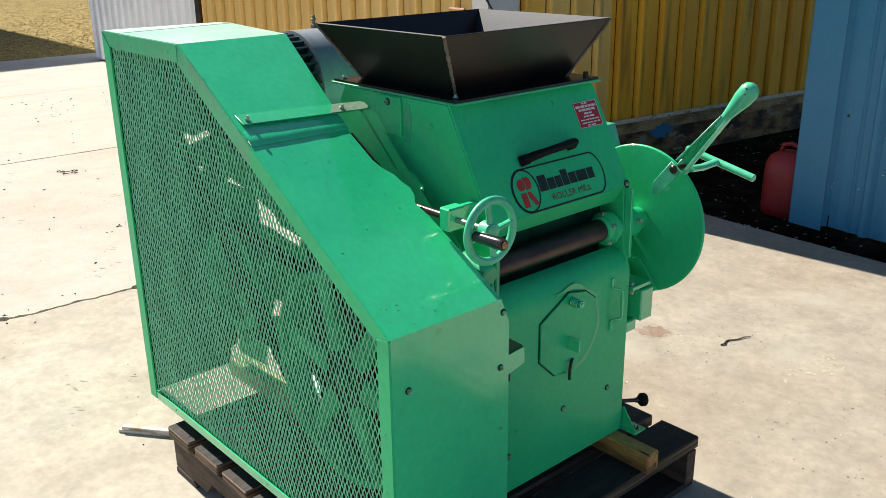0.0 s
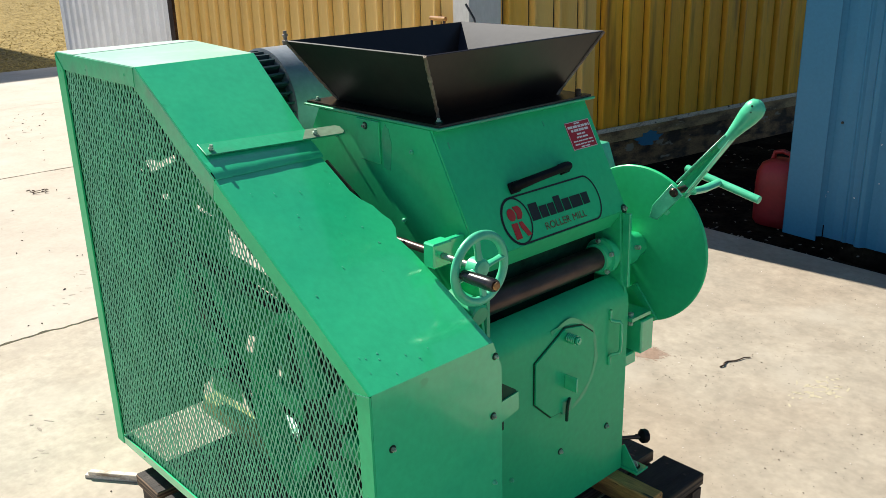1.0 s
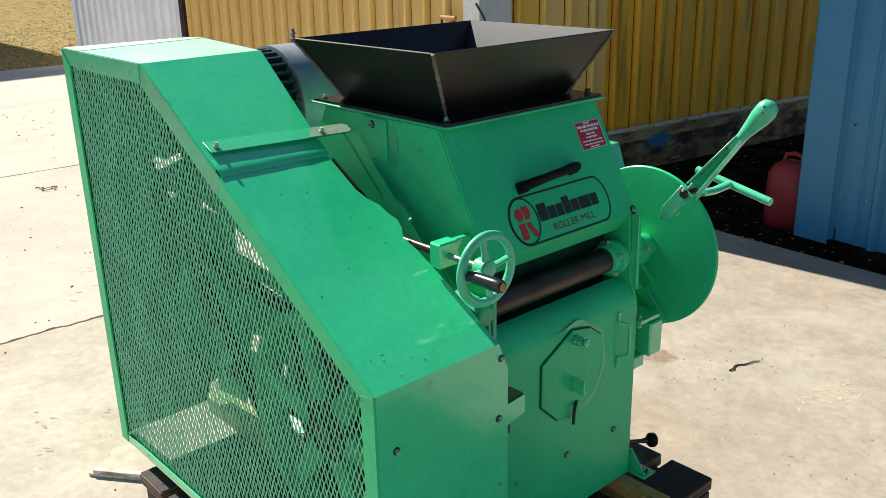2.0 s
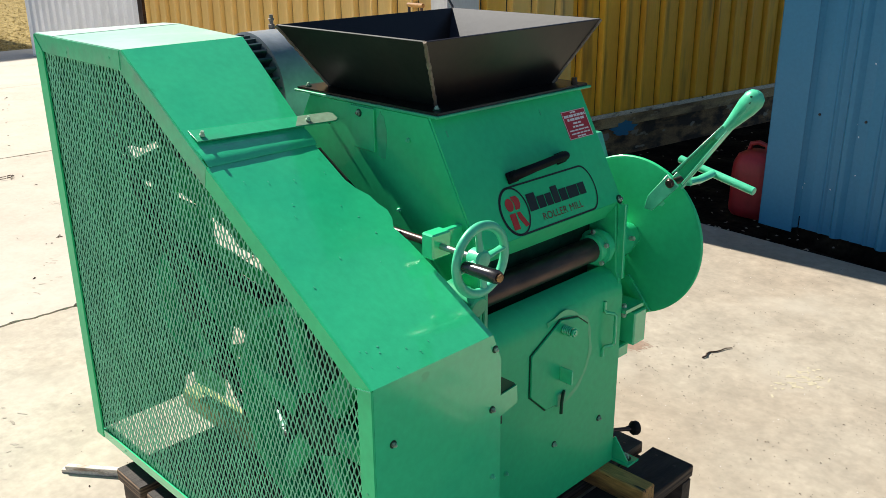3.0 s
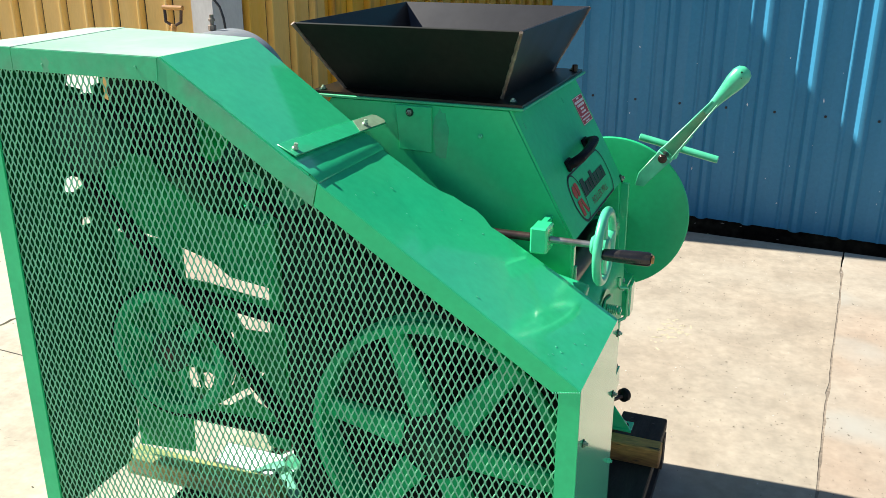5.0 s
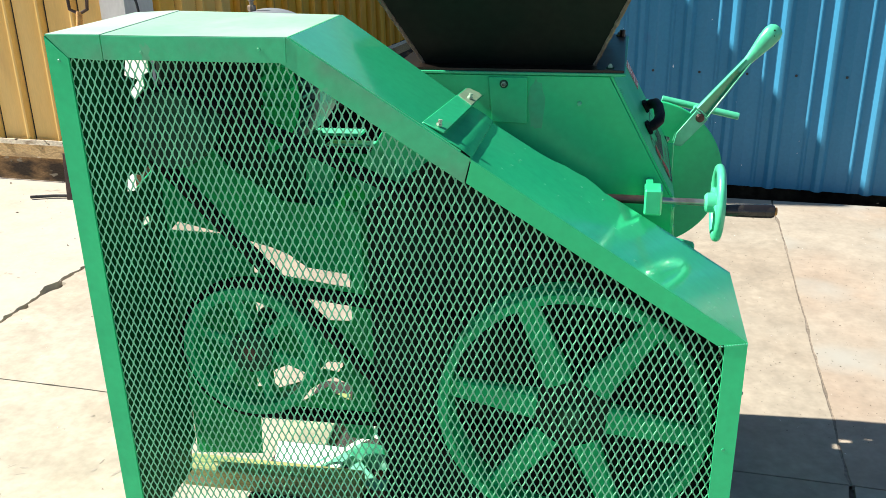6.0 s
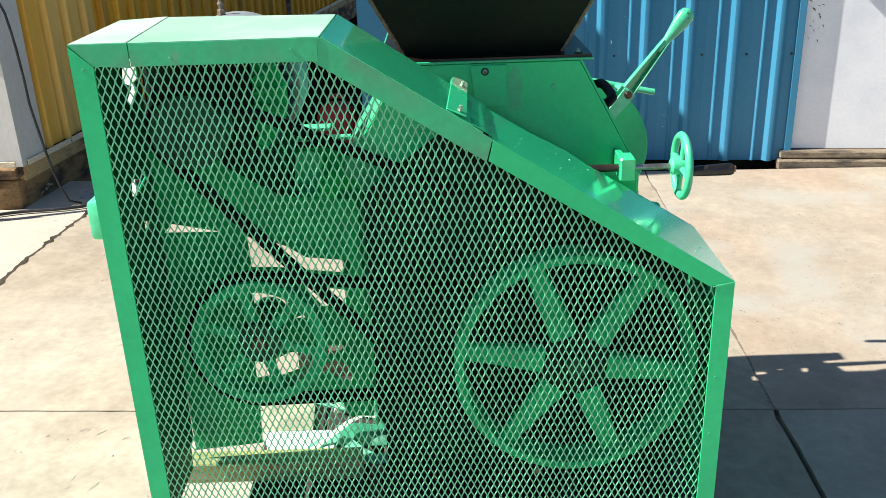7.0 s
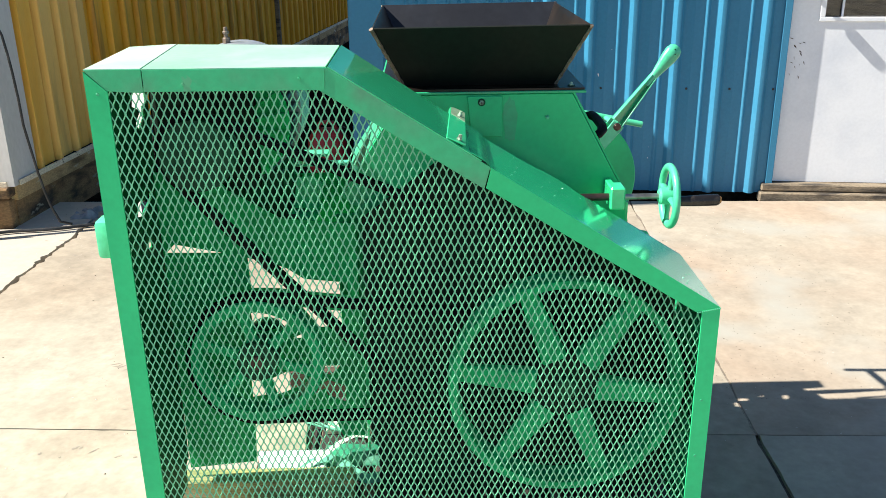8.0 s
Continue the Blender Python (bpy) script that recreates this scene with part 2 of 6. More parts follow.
blue_metal = material("blue_painted_siding", (0.038, 0.205, 0.345), 0.40, second=(0.05, 0.22, 0.36), second_scale=1.4, grain=0.05, bump=0.05, wave=0.04, wave_scale=2.0,
                      spots=(0.05, 0.17, 0.31), spot_scale=6, spot_cut=(0.70, 0.80), gloss=0.3)
# paler copies of the yellow, with sun and bounced light in the colour
yellow_sunlit = material("sunlit_yellow_siding", (0.74, 0.50, 0.17), 0.36, second=(0.68, 0.44, 0.13), second_scale=1.6, grain=0.05, bump=0.05, wave=0.05, wave_scale=2.0,
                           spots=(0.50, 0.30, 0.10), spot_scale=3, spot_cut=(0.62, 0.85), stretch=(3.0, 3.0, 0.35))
yellow_bounce_lit = material("bounce_lit_yellow_siding", (0.86, 0.56, 0.17), 0.36, second=(0.84, 0.46, 0.07), second_scale=1.2, grain=0.05, bump=0.05, wave=0.05, wave_scale=2.0,
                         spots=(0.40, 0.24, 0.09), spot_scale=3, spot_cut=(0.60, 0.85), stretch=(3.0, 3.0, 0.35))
yellow_metal = material("yellow_painted_siding", (0.95, 0.50, 0.04), 0.36, second=(0.86, 0.41, 0.03), second_scale=1.6, grain=0.06, bump=0.05, wave=0.05, wave_scale=2.0,
                        spots=(0.24, 0.11, 0.03), spot_scale=3, spot_cut=(0.55, 0.80), stretch=(3.0, 3.0, 0.35))
white_metal = material("white_painted_siding", (0.84, 0.84, 0.84), 0.5, second=(0.76, 0.76, 0.75), second_scale=2, grain=0.04, bump=0.05,
                       spots=(0.60, 0.58, 0.55), spot_scale=6, spot_cut=(0.70, 0.78))
# white greyed for the corner's shade; the brown spots are dirt
shaded_dirty_white = material("shaded_dirty_white_flashing", (0.60, 0.59, 0.57), 0.5, second=(0.48, 0.46, 0.43), second_scale=2, grain=0.06, bump=0.05, spots=(0.30, 0.25, 0.20), spot_scale=7, spot_cut=(0.66, 0.74), stretch=(1, 1, 0.4))
white_door = material("white_door_paint", (0.79, 0.81, 0.84), 0.4, second=(0.68, 0.71, 0.76), second_scale=2.5, grain=0.03, bump=0.05,
                      spots=(0.35, 0.33, 0.3), spot_scale=16, spot_cut=(0.77, 0.80))
old_wood = material("old_sill_timber", (0.24, 0.19, 0.13), 0.85, second=(0.06, 0.05, 0.04), second_scale=6, grain=0.35, stretch=(1, 5, 5), bump=0.6, bump_scale=40)
foundation = material("dark_stained_foundation", (0.26, 0.155, 0.070), 0.9, second=(0.05, 0.034, 0.022), second_scale=4.5, second_amount=(0.45, 0.6), grain=0.3, bump=0.7, bump_scale=30,
                      spots=(0.30, 0.26, 0.19), spot_scale=6, spot_cut=(0.64, 0.67), stretch=(1, 1, 2.5))
sill_paint = material("peeling_sill_paint", (0.66, 0.58, 0.44), 0.8, second=(0.28, 0.20, 0.12), second_scale=5, second_amount=(0.58, 0.68), grain=0.25, bump=0.6, bump_scale=30,
                      spots=(0.05, 0.035, 0.02), spot_scale=14, spot_cut=(0.64, 0.68), stretch=(1, 1, 2.5))
sill_tan = material("tan_stained_sill", (0.46, 0.32, 0.155), 0.85, second=(0.17, 0.11, 0.06), second_scale=3.5, second_amount=(0.48, 0.62), grain=0.25, bump=0.6, bump_scale=30,
                    spots=(0.56, 0.48, 0.34), spot_scale=8, spot_cut=(0.62, 0.68), stretch=(1, 1, 2.5))
roof_metal = material("grey_roof_metal", (0.35, 0.34, 0.32), 0.5, second=(0.28, 0.27, 0.25), second_scale=1.0, grain=0.06)
can_red = material("red_can_plastic", (0.34, 0.016, 0.018), 0.5, second=(0.26, 0.014, 0.014), second_scale=8, grain=0.08, bump=0.15)
glass = bpy.data.materials.new("window_glass")
glass.use_nodes = True
glass.node_tree.nodes["Principled BSDF"].inputs["Base Color"].default_value = (0.9, 0.92, 0.9, 1)
glass.node_tree.nodes["Principled BSDF"].inputs["Transmission Weight"].default_value = 1.0
glass.node_tree.nodes["Principled BSDF"].inputs["Roughness"].default_value = 0.03
glow_sheet = bpy.data.materials.new("sun_glow_sheet")
glow_sheet.use_nodes = True
glow_nodes, glow_links = glow_sheet.node_tree.nodes, glow_sheet.node_tree.links
let_through = glow_nodes.new("ShaderNodeBsdfTranslucent")
let_through.inputs["Color"].default_value = (0.75, 0.75, 0.70, 1)
glow_nodes["Principled BSDF"].inputs["Base Color"].default_value = (0.75, 0.75, 0.72, 1)
glow_mix = glow_nodes.new("ShaderNodeMixShader")
glow_links.new(glow_nodes["Principled BSDF"].outputs[0], glow_mix.inputs[1])
glow_links.new(let_through.outputs[0], glow_mix.inputs[2])
glow_links.new(glow_mix.outputs[0], glow_nodes["Material Output"].inputs[0])
dark_inside = material("dark_interior", (0.02, 0.02, 0.018), 0.9, grain=0.1)
twig_bark = material("twig_bark", (0.06, 0.035, 0.022), 0.9, grain=0.3, bump=0.5)
strap_grey = material("grey_plastic_sheet", (0.25, 0.27, 0.29), 0.5, second=(0.14, 0.15, 0.16), second_scale=10, grain=0.1)
strap_pale = material("pale_plastic_strap", (0.70, 0.69, 0.60), 0.45, second=(0.55, 0.52, 0.42), second_scale=12, grain=0.1)
cream_card = material("stained_cream_card", (0.38, 0.35, 0.26), 0.8, second=(0.27, 0.255, 0.185), second_scale=9, second_amount=(0.45, 0.6), grain=0.12, bump=0.2, stretch=(2.5, 1, 1))
bag_green = material("green_film_plastic", (0.03, 0.24, 0.13), 0.35, second=(0.14, 0.36, 0.27), second_scale=14, second_amount=(0.52, 0.66), grain=0.1)
strap_green = material("green_plastic_strap", (0.11, 0.38, 0.26), 0.4, grain=0.1)
stain = material("oil_stain", (0.235, 0.160, 0.112), 0.9, second=(0.285, 0.220, 0.168), second_scale=9, grain=0.15, grain_scale=50, bump=0.3, bump_scale=120)
scuffed = material("scuffed_concrete", (0.25, 0.215, 0.170), 0.9, second=(0.34, 0.30, 0.245), second_scale=8, second_amount=(0.35, 0.6), grain=0.15, grain_scale=50, bump=0.2)
chalk_yellow = material("yellow_chalk_mark", (0.41, 0.36, 0.25), 0.9, grain=0.12, bump=0.2)


# ---- mesh helpers ----
def world_place(ob):
    place = Vector((0, 0, 0))
    while ob:
        place = place + ob.location
        ob = ob.parent
    return place


def thing(name, at, label, category, group="", kind=""):
    e = new(name)
    e.location = Vector(at) * K
    e.empty_display_size = 0.05
    return tagged(e, label, category, group, kind)


def finish(bm, name, mat, smooth=35):
    me = bpy.data.meshes.new(name)
    bmesh.ops.recalc_face_normals(bm, faces=bm.faces)
    for f in bm.faces:
        f.smooth = True
    for e in bm.edges:
        if len(e.link_faces) == 2 and e.calc_face_angle(0) > radians(smooth):
            e.smooth = False
    bm.to_mesh(me)
    bm.free()
    me.materials.append(mat)
    return me


def part(name, bm, mat, parent, label="", smooth=35):
    """Links a bmesh in world metres as one mesh under a thing or a part."""
    base = world_place(parent)
    bmesh.ops.scale(bm, verts=bm.verts, vec=(K, K, K))
    bmesh.ops.translate(bm, verts=bm.verts, vec=-base)
    ob = new(name, finish(bm, name, mat, smooth))
    ob.parent = parent
    return tagged(ob, label)


def single(name, bm, mat, at, label, category, group="", kind="", smooth=35):
    """A thing that is one mesh, with its origin at its base."""
    bmesh.ops.translate(bm, verts=bm.verts, vec=-Vector(at))
    bmesh.ops.scale(bm, verts=bm.verts, vec=(K, K, K))
    ob = new(name, finish(bm, name, mat, smooth))
    ob.location = Vector(at) * K
    return tagged(ob, label, category, group, kind)


def merge(bm, other):
    me = bpy.data.meshes.new("scrap")
    other.to_mesh(me)
    other.free()
    bm.from_mesh(me)
    bpy.data.meshes.remove(me)
    return bm


def box(x0, x1, y0, y1, z0, z1, bevel=0.002, seg=1):
    b = bmesh.new()
    bmesh.ops.create_cube(b, size=1)
    for v in b.verts:
        v.co = Vector(((x0 + x1) / 2 + v.co.x * (x1 - x0), (y0 + y1) / 2 + v.co.y * (y1 - y0), (z0 + z1) / 2 + v.co.z * (z1 - z0)))
    if bevel:
        bmesh.ops.bevel(b, geom=b.edges[:], offset=bevel, segments=seg, affect="EDGES", profile=0.5)
    return b


def slab(points, offset, bevel=0.0):
    """A polygon of 3D points given depth by the vector offset."""
    b = bmesh.new()
    f = b.faces.new([b.verts.new(p) for p in points])
    r = bmesh.ops.extrude_face_region(b, geom=[f])
    bmesh.ops.translate(b, verts=[v for v in r["geom"] if isinstance(v, bmesh.types.BMVert)], vec=Vector(offset))
    if bevel:
        bmesh.ops.bevel(b, geom=b.edges[:], offset=bevel, segments=1, affect="EDGES", profile=0.5)
    return b


def frame_of(axis):
    axis = Vector(axis).normalized()
    side = axis.cross(Vector((0, 0, 1)) if abs(axis.z) < 0.9 else Vector((1, 0, 0))).normalized()
    return axis, side, axis.cross(side).normalized()


def lathe(p0, axis, rings, seg=32, closed=True):
    """Rings of (distance along the axis, radius) turned round it."""
    b = bmesh.new()
    axis, s, u = frame_of(axis)
    p0 = Vector(p0)
    loops = []
    for d, r in rings:
        loops.append([b.verts.new(p0 + axis * d + (s * math.cos(a) + u * math.sin(a)) * r) for a in (2 * math.pi * i / seg for i in range(seg))])
    for a, c in zip(loops, loops[1:]):
        for i in range(seg):
            b.faces.new((a[i], a[(i + 1) % seg], c[(i + 1) % seg], c[i]))
    if closed:
        b.faces.new(loops[0][::-1])
        b.faces.new(loops[-1])
    return b


def rod(p0, p1, r, seg=16, chamfer=0.0):
    d = (Vector(p1) - Vector(p0)).length
    c = chamfer or min(0.15 * r, 0.2 * d)
    return lathe(p0, Vector(p1) - Vector(p0), [(0, r - c), (c, r), (d - c, r), (d, r - c)], seg)


def tube(points, r, seg=10, radii=None, flat=(1, 1)):
    b = bmesh.new()
    pts = [Vector(p) for p in points]
    loops, prev = [], None
    for i, p in enumerate(pts):
        t = (pts[min(i + 1, len(pts) - 1)] - pts[max(i - 1, 0)]).normalized()
        if prev is None:
            _, s, u = frame_of(t)
        else:
            s = (prev - t * prev.dot(t)).normalized()
            u = t.cross(s)
        prev = s
        rr = radii[i] if radii else r
        loops.append([b.verts.new(p + (s * math.cos(a) * flat[0] + u * math.sin(a) * flat[1]) * rr) for a in (2 * math.pi * k / seg for k in range(seg))])
    for a, c in zip(loops, loops[1:]):
        for i in range(seg):
            b.faces.new((a[i], a[(i + 1) % seg], c[(i + 1) % seg], c[i]))
    b.faces.new(loops[0][::-1])
    b.faces.new(loops[-1])
    return b


def ring(centre, axis, major, minor, seg=48, sub=10, flat=1.0):
    b = bmesh.new()
    axis, s, u = frame_of(axis)
    c = Vector(centre)
    loops = []
    for i in range(seg):
        a = 2 * math.pi * i / seg
        out = s * math.cos(a) + u * math.sin(a)
        loops.append([b.verts.new(c + out * (major + minor * math.cos(k)) + axis * minor * flat * math.sin(k)) for k in (2 * math.pi * j / sub for j in range(sub))])
    for i in range(seg):
        a, d = loops[i], loops[(i + 1) % seg]
        for j in range(sub):
            b.faces.new((a[j], a[(j + 1) % sub], d[(j + 1) % sub], d[j]))
    return b


def hex_bolt(at, out, r=0.007, h=0.006, parent=None, mat=None, washer=True, name="bolt"):
    out = Vector(out).normalized()
    at = Vector(at) - out * 0.001
    b = merge(rod(at, at + out * (h + 0.002), r, 6, 0.0008), rod(at, at + out * (h + 0.005), r * 0.55, 10))
    head = part(name, b, mat or bolt_steel, parent)
    if washer and mat is None:
        part("washer", rod(at, at + out * 0.0022, r * 1.55, 16), motor_dark, head)
    return head


# ---- ground, slabs and the yard's edge ----
ground_mesh = bmesh.new()
bmesh.ops.create_grid(ground_mesh, x_segments=60, y_segments=60, size=1)
for v in ground_mesh.verts:
    far = max(abs(v.co.x), abs(v.co.y))
    k = 12 + 800 * max(0, far - 0.5) ** 3
    v.co = Vector((v.co.x * k, v.co.y * k, -0.07 + 0.012 * noise.noise(v.co * 40) * (1 if far < 0.4 else 0)))
single("ground", ground_mesh, soil, (0, 0, -0.07), "dark bare soil littered with leaf scraps", "ground", kind="structure")

YARD_TURN = radians(-3.0)
YU, YV = Vector((math.cos(YARD_TURN), math.sin(YARD_TURN), 0)), Vector((-math.sin(YARD_TURN), math.cos(YARD_TURN), 0))
YARD = Vector((1.458, 0.69, 0))
pavement = thing("pavement", (1.458, 0.69, 0), "sunlit broomed concrete yard in jointed slabs", "pavement", kind="structure")


def yard(u, v, z=0.0):
    return YARD + YU * u + YV * v + Vector((0, 0, z))


for u0, u1, v0, v1, low, mat in ((-10.40, -1.3, -13.2, 2.0, -0.030, joint_dirt), (-1.3, 5.2, 0.0, 2.0, -0.0014, filler), (-1.3, 5.2, -13.2, 0.0, -0.012, joint_dirt)):
    joints = bmesh.new()
    joints.faces.new([joints.verts.new(yard(u, v, low)) for u, v in ((u0, v0), (u1, v0), (u1, v1), (u0, v1))])
    part("joint_bed", joints, mat, pavement, "dirt-filled joints between the slabs")
U_EDGES = [-10.48, -7.9, -5.25, -2.66, 0.0, 2.62, 5.2]
V_EDGES = [-13.1, -10.5, -7.9, -5.3, -2.65, 0.0, 2.19]
V_FAR = [-13.1, -8.0, -2.9, 2.19]
GAPS = {-5.25: 0.007, -2.66: 0.0072, 0.0: 0.003}
rng = random.Random(4)


def ragged(p, q, amount, chip, n=9):
    """A line of points from p to q that wanders with its neighbour and is chipped a little on its own."""
    line = q - p
    side = line.normalized().cross(Vector((0, 0, 1)))
    course = YU if abs(line.dot(YV)) > abs(line.dot(YU)) else YV
    pts = []
    for i in range(n):
        c = p.lerp(q, i / n)
        k = c.dot(YV) if course is YU else c.dot(YU)
        wander = amount * (noise.noise(Vector((k * 1.9, 3.1, 0))) + 0.45 * noise.noise(Vector((k * 7.3, 1.7, 0))) + 0.34 * noise.noise(Vector((k * 24.0, 5.7, 0))) + 0.10 * noise.noise(Vector((k * 90.0, 2.7, 0))))
        nick = max(0.0, noise.noise(c * 9.0) - 0.25) * chip + max(0.0, noise.noise(c * 27.0) - 0.1) * chip * 0.35
        pts.append(c + (course * wander - side * nick if 0 < i < n else Vector()))
    return pts


for ui in range(len(U_EDGES) - 1):
    v_edges = V_EDGES if ui >= 3 else V_FAR
    for vi in range(len(v_edges) - 1):
        u0, u1 = U_EDGES[ui] + GAPS.get(U_EDGES[ui], 0.003), U_EDGES[ui + 1] - GAPS.get(U_EDGES[ui + 1], 0.003)
        v0, v1 = v_edges[vi] + 0.0025, v_edges[vi + 1] - 0.0025
        if v1 < 0.5 and U_EDGES[ui] == 0.0:
            u0 += 0.004
        if v1 < 0.5 and U_EDGES[ui + 1] == 0.0:
            u1 -= 0.004
        corners = [yard(u0, v0), yard(u1, v0), yard(u1, v1), yard(u0, v1)]
        near = abs(ui - 3) < 3 and v1 > -1
        pts = []
        for a, c in zip(corners, corners[1:] + corners[:1]):
            cracked = abs((c - a).normalized().dot(YV)) > 0.7
            broken = cracked and abs((a - YARD).dot(YU) + 2.66) < 0.1
            pts += ragged(a, c, 0.034 if broken else 0.007 if cracked else 0.003, 0.10 if broken else 0.012 if cracked else 0.004, round((c - a).length / 0.016) if broken and near else 60 if near else 12)
        b = slab([p + Vector((0, 0, -0.10)) for p in pts], (0, 0, 0.10))
        part("slab", b, concrete if ui < 3 else concrete_light if ui == 3 else concrete_warm if v1 > 0.5 else concrete_mid, pavement)

# crumbs and grit on the slabs, dark seed husks and pale flakes
def grit(name, count, low, high, mat, area, seed, label):
    r = random.Random(seed)
    verts, faces = [], []
    heaps = [(r.uniform(area[0], area[1]), r.uniform(area[2], area[3]), r.uniform(0.05, 0.25)) for _ in range(30)]
    for n in range(count):
        u, v = r.uniform(area[0], area[1]), r.uniform(area[2], area[3])
        if n % 2:
            heap = r.choice(heaps)
            u, v = min(max(r.gauss(heap[0], heap[2]), area[0]), area[1]), min(max(r.gauss(heap[1], heap[2]), area[2]), area[3])
        c = yard(u, v, 0.0015)
        s, a, k = r.uniform(low, high), r.uniform(0, 6.28), r.uniform(0.12, 0.7)
        ax, ay = Vector((math.cos(a), math.sin(a), 0)) * s, Vector((-math.sin(a), math.cos(a), 0)) * s * k
        i = len(verts)
        verts += [c - ax, c - ay, c + ax, c + ay, c + Vector((0, 0, s * 0.4))]
        faces += [(i, i + 1, i + 4), (i + 1, i + 2, i + 4), (i + 2, i + 3, i + 4), (i + 3, i, i + 4)]
    me = bpy.data.meshes.new(name)
    me.from_pydata([v * K for v in verts], [], faces)
    me.materials.append(mat)
    return tagged(new(name, me), label, "debris", kind="stuff")


grit("dark_crumbs", 620, 0.0015, 0.0042, twig_bark, (-4.5, 2.5, -2.2, 2.15), 3, "small dark husks and crumbs strewn on concrete")
grit("leaf_scraps", 240, 0.004, 0.013, twig_bark, (-7.5, -2.5, -2.0, 1.8), 14, "small dry leaf scraps scattered on concrete")
grit("dark_husks", 500, 0.001, 0.0032, twig_bark, (-0.9, 0.6, 0.5, 1.5), 5, "dark husks gathered beside the machine")
grit("dark_specks", 1900, 0.0006, 0.0022, twig_bark, (-2.0, 0.4, 0.2, 2.15), 9, "fine dark grit on the concrete")
grit("pale_flakes", 420, 0.0008, 0.0030, sticker_pale, (-3.0, 0.5, -0.2, 2.15), 6, "pale paint flakes strewn on concrete")


def blot(at, rx, ry, turn, seed, lift=0.0006, rough=0.35):
    b = bmesh.new()
    pts = []
    for i in range(28):
        a = 2 * math.pi * i / 28
        k = 1 + rough * noise.noise(Vector((math.cos(a) * 1.7, math.sin(a) * 1.7, seed)))
        x, y = rx * k * math.cos(a), ry * k * math.sin(a)
        pts.append(b.verts.new((at[0] + x * math.cos(turn) - y * math.sin(turn), at[1] + x * math.sin(turn) + y * math.cos(turn), lift)))
    b.faces.new(pts)
    return b


spill = random.Random(8)
patches = bmesh.new()
merge(patches, blot((0.472, 1.640), 0.052, 0.042, 0.6, 41.0, 0.0003, 0.45))
for i in range(34):
    a = spill.uniform(0, 6.28)
    merge(patches, blot((0.472 + 0.052 * math.cos(a) + spill.gauss(0, 0.007), 1.640 + 0.046 * math.sin(a) + 0.012 * math.cos(a) + spill.gauss(0, 0.006)), spill.uniform(0.002, 0.009), spill.uniform(0.0015, 0.005),
                        spill.uniform(-0.3, 0.6), 42.0 + i, 0.0003 + 0.000004 * (i + 1), 0.7))
single("floor_stain", patches, stain, (0.49, 1.60, 0.0006), "reddish brown stain on the concrete", "stain", kind="structure")
chalk = random.Random(21)
marks = bmesh.new()
for i in range(46):
    x, y = chalk.gauss(1.0, 0.034), chalk.gauss(1.79, 0.050)
    merge(marks, blot((x, y), chalk.uniform(0.004, 0.017), chalk.uniform(0.0018, 0.0055), chalk.choice((0.5, 1.9)) + chalk.gauss(0, 0.3), 5.0 + i, 0.0003 + 0.000006 * i, 0.8))
single("chalk_mark", marks, chalk_yellow, (1.0, 1.79, 0.0006), "faint yellow paint marks on concrete", "mark", kind="structure")

smudge = random.Random(77)
scuffs = bmesh.new()
for i in range(150):
    c = yard(smudge.uniform(-7.0, -1.4), smudge.uniform(-2.4, 1.9))
    for k in range(smudge.randint(2, 7)):
        at = (c.x + smudge.gauss(0, 0.035), c.y + smudge.gauss(0, 0.022))
        merge(scuffs, blot(at, smudge.uniform(0.003, 0.018), smudge.uniform(0.0012, 0.005), smudge.gauss(0.5, 0.5), 100.0 + 8 * i + k, 0.0003 + 0.0000006 * (8 * i + k), 0.7))
tagged(single("scuff_marks", scuffs, scuffed, (-2.6, 0.6, 0.0006), "faint grey scuffs and smears on pale concrete", "marks"), kind="stuff")


